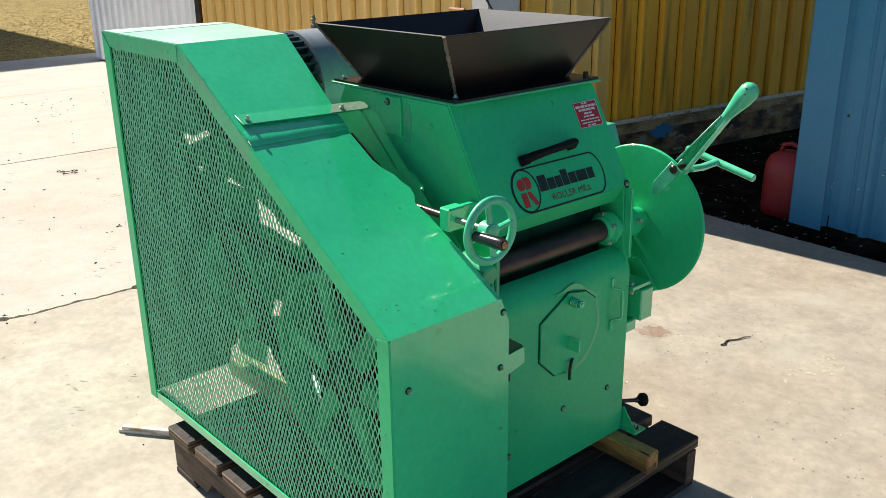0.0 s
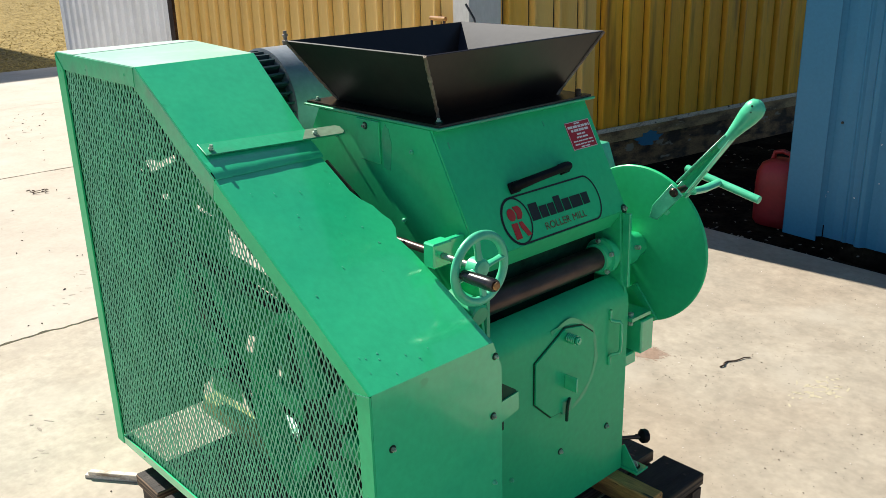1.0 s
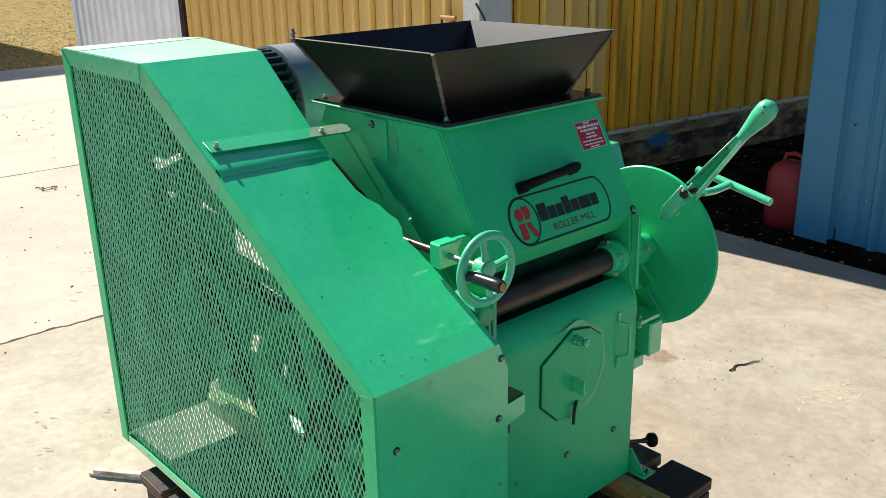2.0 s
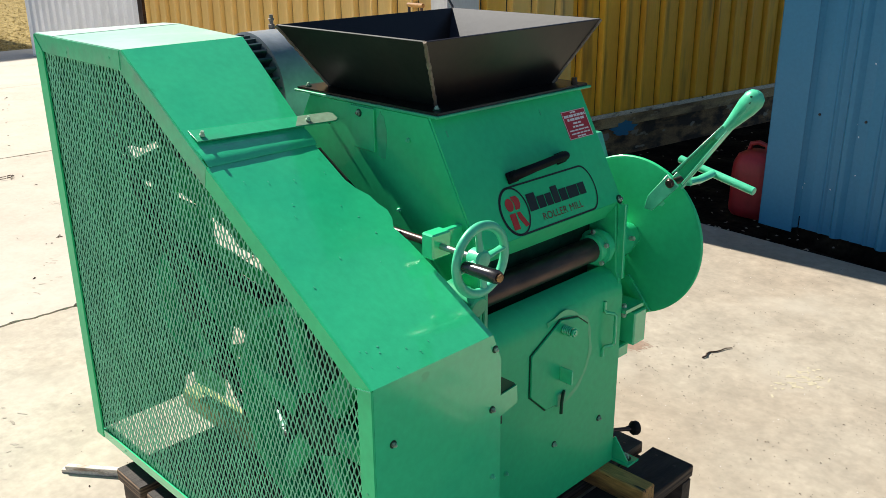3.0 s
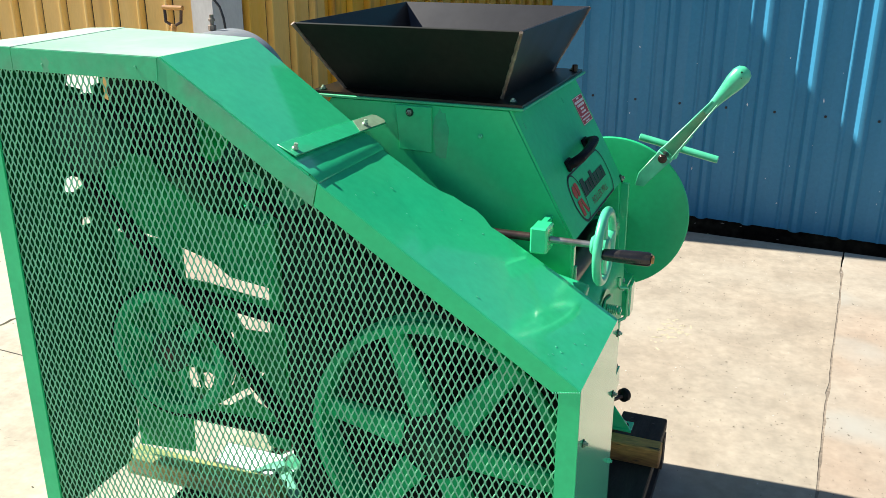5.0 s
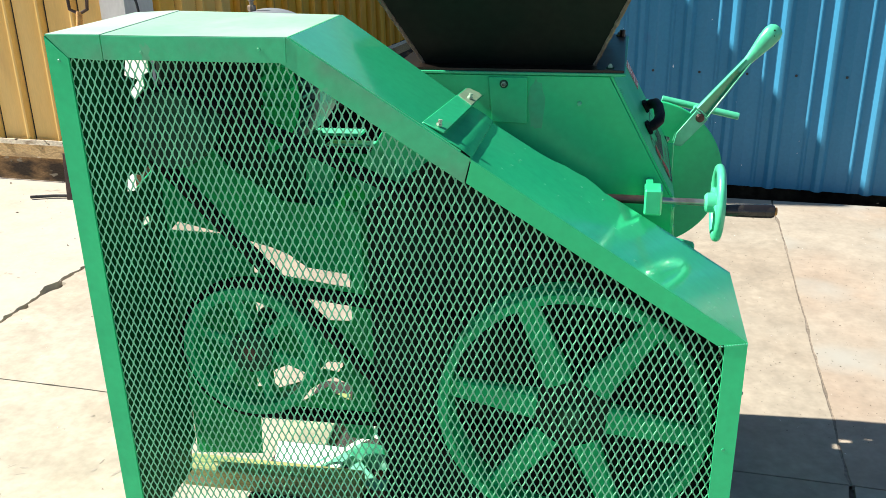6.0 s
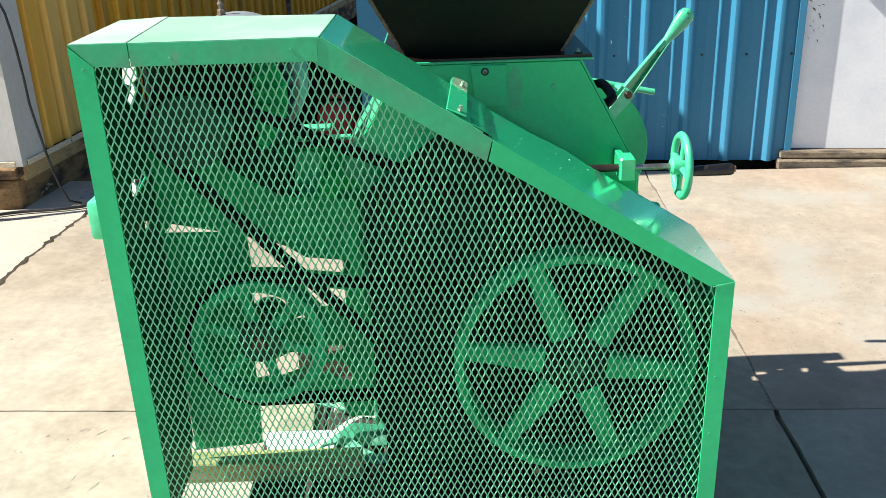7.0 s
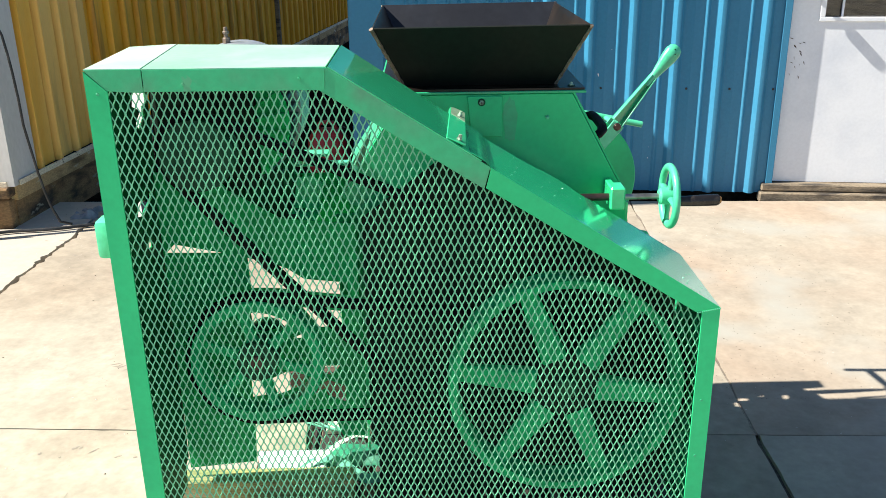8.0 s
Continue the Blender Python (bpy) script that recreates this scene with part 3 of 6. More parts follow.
# ---- corrugated siding ----
def siding(parent, p0, p1, z0, z1, mat, pitch=0.2, rib=0.056, top=0.020, depth=0.024, panel=0.8, minor=True, first=0.06, lap=0.0, lap_before=False):
    """Rib panels between two ground points; the outside lies to the right hand of p0 -> p1."""
    p0, p1 = Vector((*p0, 0)), Vector((*p1, 0))
    along = (p1 - p0).normalized()
    out = along.cross(Vector((0, 0, 1)))
    length = (p1 - p0).length
    profile, s = [(0, 0)], first
    while s + rib < length - 0.01:
        if lap and lap_before:
            profile += [(s - lap - 0.002, 0), (s - lap - 0.001, -0.014), (s - 0.001, -0.014)]
        profile += [(s, 0), (s + (rib - top) * 0.35, depth * 0.72), (s + (rib - top) * 0.5, depth * 0.93), (s + rib / 2, depth), (s + rib - (rib - top) * 0.5, depth * 0.93), (s + rib - (rib - top) * 0.35, depth * 0.72), (s + rib, 0)]
        if lap and not lap_before:  # open lap where the next sheet hooks over the rib
            profile += [(s + rib + 0.001, -0.014), (s + rib + lap, -0.014), (s + rib + lap + 0.001, 0)]
        if minor:
            for k, wide, high in ((0.25, 0.010, 0.0025), (0.62, 0.012, 0.0075)):
                m = s + rib + (pitch - rib) * k
                if m + 2 * wide < length:
                    profile += [(m, 0), (m + wide * 0.8, high), (m + wide * 1.2, high), (m + wide * 2, 0)]
        s += pitch
    profile.append((length, 0))
    start = 0
    while start < len(profile) - 1:
        end = start
        while end < len(profile) - 1 and profile[end][0] - profile[start][0] < panel:
            end += 1
        b = bmesh.new()
        prev = None
        for d, h in profile[start:end + 1]:
            p = p0 + along * d + out * (h + 0.0008 * noise.noise(Vector((d * 3, z0, 1.0))))
            col = [b.verts.new((p.x, p.y, z)) for z in (z0, (z0 + z1) / 2, z1)]
            if prev:
                for i in range(2):
                    b.faces.new((prev[i], col[i], col[i + 1], prev[i + 1]))
            prev = col
        part("siding_panel", b, mat, parent, smooth=30)
        start = end
    return along, out


def screws(parent, p0, p1, z, pitch=0.2, shift=0.13, mat=None):
    p0, p1 = Vector((*p0, 0)), Vector((*p1, 0))
    along = (p1 - p0).normalized()
    out = along.cross(Vector((0, 0, 1)))
    s = shift
    while s < (p1 - p0).length:
        p = p0 + along * s + Vector((0, 0, z))
        part("siding_screw", rod(p - out * 0.002, p + out * 0.005, 0.006, 8), mat or rubber, parent)
        s += pitch


def wall_box(parent, name, p0, p1, z0, z1, back, mat, lift=0.0):
    """A plain wall of the thickness back behind the line p0 -> p1."""
    p0, p1 = Vector((*p0, 0)), Vector((*p1, 0))
    out = (p1 - p0).normalized().cross(Vector((0, 0, 1)))
    a, c = p0 - out * lift, p1 - out * lift
    b = slab([(a.x, a.y, z0), (c.x, c.y, z0), (c.x, c.y, z1), (a.x, a.y, z1)], -out * back)
    return part(name, b, mat, parent)


# blue building: wall facing the yard, its corner and the white door
BLUE_A, BLUE_B = Vector((0.193, 3.175)), Vector((2.27, 2.925))
blue_along = (BLUE_B - BLUE_A).normalized()
blue_side = Vector((-blue_along.y, blue_along.x))
BLUE_D = BLUE_B + blue_along * 0.97
BLUE_E = BLUE_B + blue_along * 5.5
BLUE_BACK = BLUE_A + blue_side * 1.9
blue_house = thing("building_blue", (BLUE_A.x, BLUE_A.y, 0), "blue ribbed metal building with a white door", "building", kind="structure")
siding(blue_house, BLUE_A, BLUE_B, 0.02, 2.12, blue_metal, pitch=0.21, first=0.10)
siding(blue_house, BLUE_D + blue_along * 0.06, BLUE_E, 0.02, 2.12, blue_metal, pitch=0.21)
wall_box(blue_house, "wall_core", BLUE_A, BLUE_B, 0.07, 2.12, 0.10, dark_inside, 0.006)
wall_box(blue_house, "wall_core", BLUE_D + blue_along * 0.06, BLUE_E, 0.07, 2.12, 0.10, dark_inside, 0.006)
wall_box(blue_house, "wall_over_door", BLUE_B, BLUE_D + blue_along * 0.06, 1.98, 2.12, 0.10, blue_metal)
siding(blue_house, BLUE_BACK, BLUE_A, 0.02, 2.12, blue_metal, pitch=0.21)
wall_box(blue_house, "wall_core", BLUE_BACK, BLUE_A, 0.07, 2.12, 0.10, dark_inside, 0.006)
screws(blue_house, BLUE_A, BLUE_B, 0.55, 0.21, 0.19)
chip_rng = random.Random(31)
chip_out = Vector((-blue_side.x, -blue_side.y, 0))
chips = bmesh.new()
for i in range(46):
    s_, z_ = chip_rng.uniform(0.1, 1.5), chip_rng.uniform(0.08, 1.3)
    p_ = Vector((*(BLUE_A + blue_along * s_), z_)) + chip_out * 0.0015
    w_, h_ = chip_rng.uniform(0.0012, 0.004), chip_rng.uniform(0.0015, 0.005) * (3.5 if i % 9 == 0 else 1)
    lean_ = chip_rng.uniform(-0.4, 0.4) * h_
    d_ = Vector((*blue_along, 0))
    merge(chips, slab([p_ - d_ * w_, p_ + d_ * lean_ - Vector((0, 0, h_)), p_ + d_ * w_, p_ - d_ * lean_ + Vector((0, 0, h_))], chip_out * 0.0006))
tagged(part("paint_chips", chips, white_metal, blue_house, "small white paint chips"), kind="stuff")
corner = bmesh.new()
n_out, w_out = Vector((-blue_side.x, -blue_side.y, 0)), Vector((-blue_along.x, -blue_along.y, 0))
for direction, push in ((Vector((*blue_along, 0)), n_out), (Vector((*blue_side, 0)), w_out)):
    a = Vector((*BLUE_A, 0.0)) + (n_out + w_out) * 0.028
    merge(corner, slab([a, a + direction * 0.17, a + direction * 0.17 + Vector((0, 0, 2.12)), a + Vector((0, 0, 2.12))], -push * 0.003))
part("corner_trim", corner, blue_metal, blue_house, "flat blue corner flashing")
base = bmesh.new()
for a, c in ((BLUE_A, BLUE_E), (BLUE_BACK, BLUE_A)):
    out = Vector((*(c - a).normalized(), 0)).cross(Vector((0, 0, 1)))
    p, q = Vector((*a, 0)) - out * 0.012, Vector((*c, 0)) - out * 0.012
    merge(base, slab([p + Vector((0, 0, -0.08)), q + Vector((0, 0, -0.08)), q + Vector((0, 0, 0.075)), p + Vector((0, 0, 0.022))], -out * 0.15))
part("footing", base, soil, blue_house, "dark dirty footing under the siding")
roof = slab([(BLUE_A.x - 0.05, BLUE_A.y - 0.02, 2.12), (BLUE_E.x, BLUE_E.y - 0.02, 2.12), (*(BLUE_E + blue_side * 1.9), 2.32), (*(BLUE_BACK + Vector((-0.05, 0))), 2.32)], (0, 0, 0.06))
part("roof", roof, roof_metal, blue_house)
wall_box(blue_house, "wall_back", BLUE_E, BLUE_E + blue_side * 1.9, 0, 2.2, 0.1, blue_metal)
wall_box(blue_house, "wall_back", BLUE_E + blue_side * 1.9, BLUE_BACK, 0, 2.26, 0.1, blue_metal)


def along_blue(s, depth, z):
    p = BLUE_B + blue_along * s + blue_side * depth
    return Vector((p.x, p.y, z))


def blue_block(s0, s1, d0, d1, z0, z1, bevel=0.002):
    b = box(s0, s1, d0, d1, z0, z1, bevel)
    for v in b.verts:
        v.co = along_blue(v.co.x, v.co.y, v.co.z)
    return b


door = thing("door_1", along_blue(0.5, 0.03, 0.0), "white painted steel door with a half window, closed", "door", kind="structure")
leaf_mesh = bmesh.new()
for q in ((0.035, 0.93, 0.075, 0.89), (0.035, 0.19, 0.89, 1.65), (0.80, 0.93, 0.89, 1.65), (0.035, 0.93, 1.65, 1.93)):
    merge(leaf_mesh, blue_block(q[0], q[1], 0.02, 0.06, q[2], q[3], 0))
part("door_leaf", leaf_mesh, white_door, door)
part("window_bead", merge(merge(blue_block(0.17, 0.82, 0.012, 0.024, 0.875, 0.895), blue_block(0.17, 0.195, 0.012, 0.024, 0.895, 1.66)),
     merge(blue_block(0.795, 0.82, 0.012, 0.024, 0.895, 1.66), blue_block(0.275, 0.285, 0.034, 0.046, 0.895, 1.66))), white_door, door)
pane = part("window_pane", blue_block(0.191, 0.799, 0.05, 0.055, 0.891, 1.649, 0), glass, door)
pane.visible_shadow = False
part("door_frame", merge(merge(blue_block(0.0, 0.034, -0.012, 0.08, 0.06, 1.93), blue_block(0.932, 0.99, -0.012, 0.08, 0.06, 1.93)), blue_block(0.0, 0.99, -0.012, 0.08, 1.932, 1.98)), blue_metal, door,
     "blue steel door frame")
part("threshold", blue_block(-0.02, 1.0, -0.03, 0.09, 0.035, 0.072, 0.006), old_wood, door, "weathered timber threshold")
part("sill_board", blue_block(-0.03, 1.1, -0.05, 0.09, -0.02, 0.032, 0.006), old_wood, door, "weathered timber sill")
scuff = random.Random(17)
for k in range(16):
    s_, z_ = 0.085 + scuff.gauss(0, 0.022), 0.80 - 0.012 * k + scuff.gauss(0, 0.01)
    w_, h_ = scuff.uniform(0.002, 0.012), scuff.uniform(0.004, 0.02)
    part("scratch_mark", slab([along_blue(s_, 0.0192, z_), along_blue(s_ + w_, 0.0192, z_ - h_ * 0.3), along_blue(s_ + w_ * 1.6, 0.0192, z_ - h_), along_blue(s_ + w_ * 0.4, 0.0192, z_ - h_ * 0.5)], Vector((*blue_side, 0)) * -0.0006), dark_steel, door)
part("door_knob", merge(rod(along_blue(0.115, 0.02, 1.02), along_blue(0.115, -0.02, 1.02), 0.012, 14), rod(along_blue(0.115, -0.018, 1.02), along_blue(0.115, -0.05, 1.02), 0.026, 18)), steel, door, "round metal door knob")
wall_box(blue_house, "inner_wall", BLUE_B + blue_side * 1.6, BLUE_D + blue_side * 1.6 + blue_along * 0.3, 0, 2.1, 0.05, old_wood)

# yellow building: shaded side wall, sunny front wall with a white corner, white bay at its far end
YEL_C = Vector((-1.42, 2.66))
YEL_BACK = Vector((-0.12, 11.96))
YEL_FAR = Vector((-5.20, 2.90))
YEL_END = Vector((-8.30, 3.09))
yellow_house = thing("building_yellow", (YEL_C.x, YEL_C.y, 0), "weathered yellow ribbed metal shed on a peeling foundation", "building", kind="structure")
YEL_PALE = YEL_C + (YEL_BACK - YEL_C).normalized() * 0.91  # the first sheet of the side wall takes a paler, bounce-lit yellow
siding(yellow_house, YEL_C, YEL_PALE, 0.215, 3.1, yellow_bounce_lit, pitch=0.182, minor=False, depth=0.030, rib=0.030, top=0.016, first=0.048, lap=0.014, lap_before=True)
siding(yellow_house, YEL_PALE, YEL_BACK, 0.215, 3.1, yellow_metal, pitch=0.182, minor=False, depth=0.030, rib=0.030, top=0.016, first=0.048, lap=0.014, lap_before=True)
wall_box(yellow_house, "wall_core", YEL_C, YEL_BACK, 0.2, 3.1, 0.10, dark_inside, 0.010)
siding(yellow_house, YEL_FAR, YEL_C, 0.215, 3.1, yellow_sunlit, pitch=0.182, minor=False, depth=0.030, rib=0.030, top=0.016, first=0.048, lap=0.011)
wall_box(yellow_house, "wall_core", YEL_FAR, YEL_C, 0.2, 3.1, 0.10, dark_inside, 0.006)
siding(yellow_house, YEL_END, YEL_FAR - (YEL_C - YEL_FAR).normalized() * 0.08, 0.03, 3.1, white_metal, pitch=0.2, minor=False)
wall_box(yellow_house, "wall_core", YEL_END, YEL_FAR, 0.03, 3.1, 0.10, dark_inside, 0.006)
yf = (YEL_C - YEL_FAR).normalized()
ys = (YEL_BACK - YEL_C).normalized()
yf3, ys3 = Vector((*yf, 0)), Vector((*ys, 0))
f_out, s_out = yf3.cross(Vector((0, 0, 1))), ys3.cross(Vector((0, 0, 1)))
c3 = Vector((*YEL_C, 0.0))
trim = bmesh.new()
a = c3 + f_out * 0.03 + s_out * 0.03
merge(trim, slab([a + Vector((0, 0, 0.2)), a - yf3 * 0.13 + Vector((0, 0, 0.2)), a - yf3 * 0.13 + Vector((0, 0, 3.1)), a + Vector((0, 0, 3.1))], -f_out * 0.003))
merge(trim, slab([a + Vector((0, 0, 0.2)), a + ys3 * 0.21 + Vector((0, 0, 0.2)), a + ys3 * 0.21 + Vector((0, 0, 3.1)), a + Vector((0, 0, 3.1))], -s_out * 0.003))
part("corner_trim", trim, shaded_dirty_white, yellow_house, "white scuffed corner flashing, greyed for shade")
part("corner_trim", slab([Vector((*YEL_FAR, 0.1)) + f_out * 0.03, Vector((*YEL_FAR, 0.1)) + f_out * 0.03 - yf3 * 0.09, Vector((*YEL_FAR, 3.1)) + f_out * 0.03 - yf3 * 0.09, Vector((*YEL_FAR, 3.1)) + f_out * 0.03],
     -f_out * 0.05), dark_steel, yellow_house, "dark post between the yellow and white bays")
found = bmesh.new()
for p, q, out in ((YEL_C, YEL_BACK, s_out), (YEL_FAR, YEL_C, f_out)):
    p, q = Vector((*p, 0)), Vector((*q, 0))
    merge(found, slab([p + Vector((0, 0, -0.1)) + out * 0.005, q + Vector((0, 0, -0.1)) + out * 0.005, q + Vector((0, 0, 0.125)) + out * 0.005, p + Vector((0, 0, 0.125)) + out * 0.005], -out * 0.2))
part("foundation", found, foundation, yellow_house, "stained peeling concrete foundation")
sills, drips = bmesh.new(), bmesh.new()
for p, q, out in ((YEL_C, YEL_BACK, s_out), (YEL_FAR, YEL_C, f_out)):
    p, q = Vector((*p, 0)), Vector((*q, 0))
    for shape, z0, z1, proud in ((sills, 0.125, 0.200, 0.020), (drips, 0.2005, 0.226, 0.046)):
        merge(shape, slab([p + Vector((0, 0, z0)) + out * proud, q + Vector((0, 0, z0)) + out * proud, q + Vector((0, 0, z1)) + out * proud, p + Vector((0, 0, z1)) + out * proud], -out * (0.2 if shape is sills else 0.007)))
part("sill_plate", sills, sill_tan, yellow_house, "tan stained timber sill")
part("drip_edge", drips, sill_paint, yellow_house, "pale drip board under the siding")
screws(yellow_house, YEL_C, YEL_C + ys * 4.2, 0.55, 0.182, 0.085)
part("corner_block", merge(box(-1.66, -1.42, 2.60, 2.80, -0.1, 0.145, 0.012, 2), box(-1.68, -1.41, 2.585, 2.80, 0.15, 0.20, 0.006)), foundation, yellow_house, "crumbling corner pier")
eave = 3.1
over_s, over_f = 0.035, 0.0
e0 = c3 + s_out * over_s + f_out * over_f
e1 = Vector((*YEL_BACK, 0)) + s_out * over_s
e3 = Vector((*YEL_END, 0)) + f_out * over_f
up = Vector((0, 0, eave))
part("roof", slab([e0 + up, e1 + up, e1 - yf3 * 7.0 + up, e3 + up], (0, 0, 0.12)), roof_metal, yellow_house)
wall_box(yellow_house, "wall_back", YEL_BACK, YEL_BACK - yf * 7, 0, 3.1, 0.1, yellow_metal)
wall_box(yellow_house, "wall_back", YEL_END + ys * 3.1, YEL_END, 0, 3.1, 0.1, white_metal)
post = Vector((*(YEL_C + ys * 4.27), 0)) + s_out * 0.045
part("downspout", box(post.x - 0.02, post.x + 0.02, post.y - 0.024, post.y + 0.024, 0.02, 3.05, 0.006), old_wood, yellow_house, "brown weathered post on the side wall")
part("hanging_wire", tube([Vector(p) for p in ((-1.40, 2.61, 1.02), (-1.335, 2.605, 0.95), (-1.315, 2.60, 0.90), (-1.305, 2.60, 0.82), (-1.298, 2.60, 0.74), (-1.292, 2.60, 0.62), (-1.290, 2.60, 0.50), (-1.275, 2.60, 0.38), (-1.262, 2.60, 0.28), (-1.245, 2.60, 0.18),
     (-1.225, 2.60, 0.10), (-1.20, 2.61, 0.03), (-1.16, 2.64, 0.008))], 0.006, 8), rubber, yellow_house, "dark cable hanging down the corner")
smear = []
for k in range(30):
    a = 2 * math.pi * k / 30
    wob = 1 + 0.5 * noise.noise(Vector((math.cos(a) * 2.2, math.sin(a) * 2.2, 6.0))) + 0.25 * noise.noise(Vector((math.cos(a) * 7, math.sin(a) * 7, 2.0)))
    smear.append(Vector((*(YEL_C + ys * (1.38 + 0.10 * wob * math.cos(a))), 0.105 + 0.045 * wob * math.sin(a))) + s_out * 0.022)
part("paint_patch", slab(smear, s_out * 0.001), blue_metal, yellow_house, "blue paint smear")

# dry grass beyond the shed
lawn = bmesh.new()
bmesh.ops.create_grid(lawn, x_segments=40, y_segments=40, size=1)
for v in lawn.verts:
    v.co = Vector((-36.2 + v.co.x * 27, 25.0 + v.co.y * 38, -0.045 + 0.01 * noise.noise(v.co * 9)))
single("lawn", lawn, dry_grass, (-38, 22, -0.045), "dry yellow winter grass", "lawn", kind="structure")
r = random.Random(12)
verts, faces = [], []
for _ in range(60000):
    x, y = -9.3 - 22 * r.random() ** 1.5, r.uniform(1.8, 12.0)
    h, a = r.uniform(0.006, 0.026), r.uniform(0, 6.28)
    i = len(verts)
    w = Vector((math.cos(a), math.sin(a), 0)) * 0.012
    p = Vector((x, y, -0.05))
    verts += [p - w, p + w, p + Vector((r.uniform(-0.06, 0.06), r.uniform(-0.06, 0.06), h))]
    faces.append((i, i + 1, i + 2))
me = bpy.data.meshes.new("grass")
me.from_pydata([v * K for v in verts], [], faces)
me.materials.append(straw)
tagged(new("grass", me), "dry straw-coloured grass blades", "grass", kind="stuff")


# unseen block added beyond the lawn to cast shade on the yard's far edge
far_caster = thing("shadow_block_far", (-18, -4, 0), "unseen plain block added to cast shade on the far yard", "building", kind="structure")
for p, q in (((-22, 3.10), (-22, -10)), ((-15.0, -10), (-15.0, 3.10)), ((-15.0, 3.10), (-22, 3.10)), ((-22, -10), (-15.0, -10))):
    wall_box(far_caster, "wall", p, q, -0.07, 6.4, 0.12, roof_metal)
part("roof", box(-22.1, -14.95, -10.1, 3.13, 6.4, 6.52, 0.01), roof_metal, far_caster)


# ---- plates with rough cut-outs ----
def pierced(outer, holes, y, thick):
    """A plate in the plane of x and z with holes cut through it."""
    b = bmesh.new()
    for loop in (outer, *holes):
        vs = [b.verts.new((x, y, z)) for x, z in loop]
        for i in range(len(vs)):
            b.edges.new((vs[i], vs[(i + 1) % len(vs)]))
    bmesh.ops.triangle_fill(b, use_beauty=True, use_dissolve=False, edges=b.edges[:])
    r_ = bmesh.ops.extrude_face_region(b, geom=b.faces[:])
    bmesh.ops.translate(b, verts=[v for v in r_["geom"] if isinstance(v, bmesh.types.BMVert)], vec=(0, thick, 0))
    return b


# ---- pallet, beams and the offcut under it ----
pallet = thing("pallet", (0.62, 0.46, 0), "dark weathered wooden pallet on concrete under the mill", "pallet")
for i in range(7):
    x0 = 0.128 + i * 0.1425
    wob = [rng.uniform(-0.006, 0.006) for _ in range(4)]
    end = (0.735, 0.695)[i] if i < 2 else 0.952  # the two rear boards are broken off short
    board = part("deck_board", box(x0 + wob[0] * 0.3, x0 + 0.115, -0.018 + wob[1], end + wob[2], 0.109, 0.1392, 0.0025), pallet_ply, pallet)
    part("board_face", box(x0 + wob[0] * 0.3 + 0.002, x0 + 0.113, -0.016 + wob[1], end - 0.002 + wob[2], 0.1393, 0.1402, 0), pallet_wood, board, "dark face of the board")
for y0 in (-0.012, 0.455, 0.905):
    b = slab([(0.13, y0, 0.018), (0.13, y0, 0.108), (1.10, y0, 0.108), (1.10, y0, 0.018), (0.93, y0, 0.018), (0.90, y0, 0.055), (0.74, y0, 0.055), (0.71, y0, 0.018), (0.52, y0, 0.018),
              (0.49, y0, 0.055), (0.33, y0, 0.055), (0.30, y0, 0.018)], (0, 0.036, 0))
    part("stringer", b, pallet_wood_x, pallet)
for x0 in (0.132, 0.56, 0.985):
    part("bottom_board", box(x0, x0 + 0.11, -0.015, 0.948, 0.0, 0.017, 0.002), pallet_wood, pallet)
nails = bmesh.new()
for i in range(7):
    for y in (0.002, 0.47, 0.92):
        for dx in (0.03, 0.085) if i > 1 or y < 0.9 else ():
            p = Vector((0.128 + i * 0.1425 + dx, y + rng.uniform(-0.006, 0.006), 0.1395))
            merge(nails, rod(p, p + Vector((0, 0, 0.0015)), 0.0035, 8))
tagged(part("nail_heads", nails, dark_steel, pallet), kind="stuff")
for x0, x1, y0, y1, wood, label in ((0.45, 1.112, 0.715, 0.759, beam_wood, "rough yellow pine beam lying across the pallet"), (-0.025, 0.372, 0.245, 0.298, beam_sprayed, "pine beam end with green overspray on the pallet"),
                                    (0.48, 0.97, 0.302, 0.350, beam_sprayed, "pine beam with green overspray under the mill")):
    single("support_beam", box(x0, x1, y0, y1, 0.1405, 0.190, 0.003), wood, ((x0 + x1) / 2, (y0 + y1) / 2, 0.14), label, "beam", "beams under the mill")
single("wood_batten", merge(slab([(-0.170, -0.050, 0.0), (0.11, 0.165, 0.0), (0.095, 0.185, 0.0), (-0.182, -0.030, 0.0)], (0, 0, 0.010), 0.001),
       slab([(-0.160, -0.043, 0.0105), (0.11, 0.165, 0.0105), (0.100, 0.178, 0.0105), (-0.168, -0.030, 0.0105)], (0, 0, 0.010), 0.001)), pale_wood, (-0.04, 0.06, 0),
       "thin pale split batten on the concrete under the pallet", "batten")

for k, (y0, lift, sway) in enumerate(((0.33, 0.020, 0.05), (0.37, 0.055, -0.04))):
    course = [Vector((0.23 + 0.034 * i, y0 + sway * math.sin(i * 0.9 + k), 0.146 + lift * math.sin(math.pi * i / 9) ** 0.7)) for i in range(10)]
    single("packing_strap", tube(course, 0.014, 8, None, (1.0, 0.10)), strap_pale if k % 2 else strap_green, course[0], "loose pale plastic strap curled on the pallet" if k % 2 else "loose green plastic strap curled on the pallet", "strap", "packing straps")
single("white_board", slab([(0.123, 0.430, 0.1405), (0.142, 0.353, 0.1405), (0.300, 0.351, 0.1405), (0.286, 0.430, 0.1405)], (0, 0, 0.010), 0.002), white_door, (0.21, 0.39, 0.14),
       "white painted board lying on the pallet deck", "board")
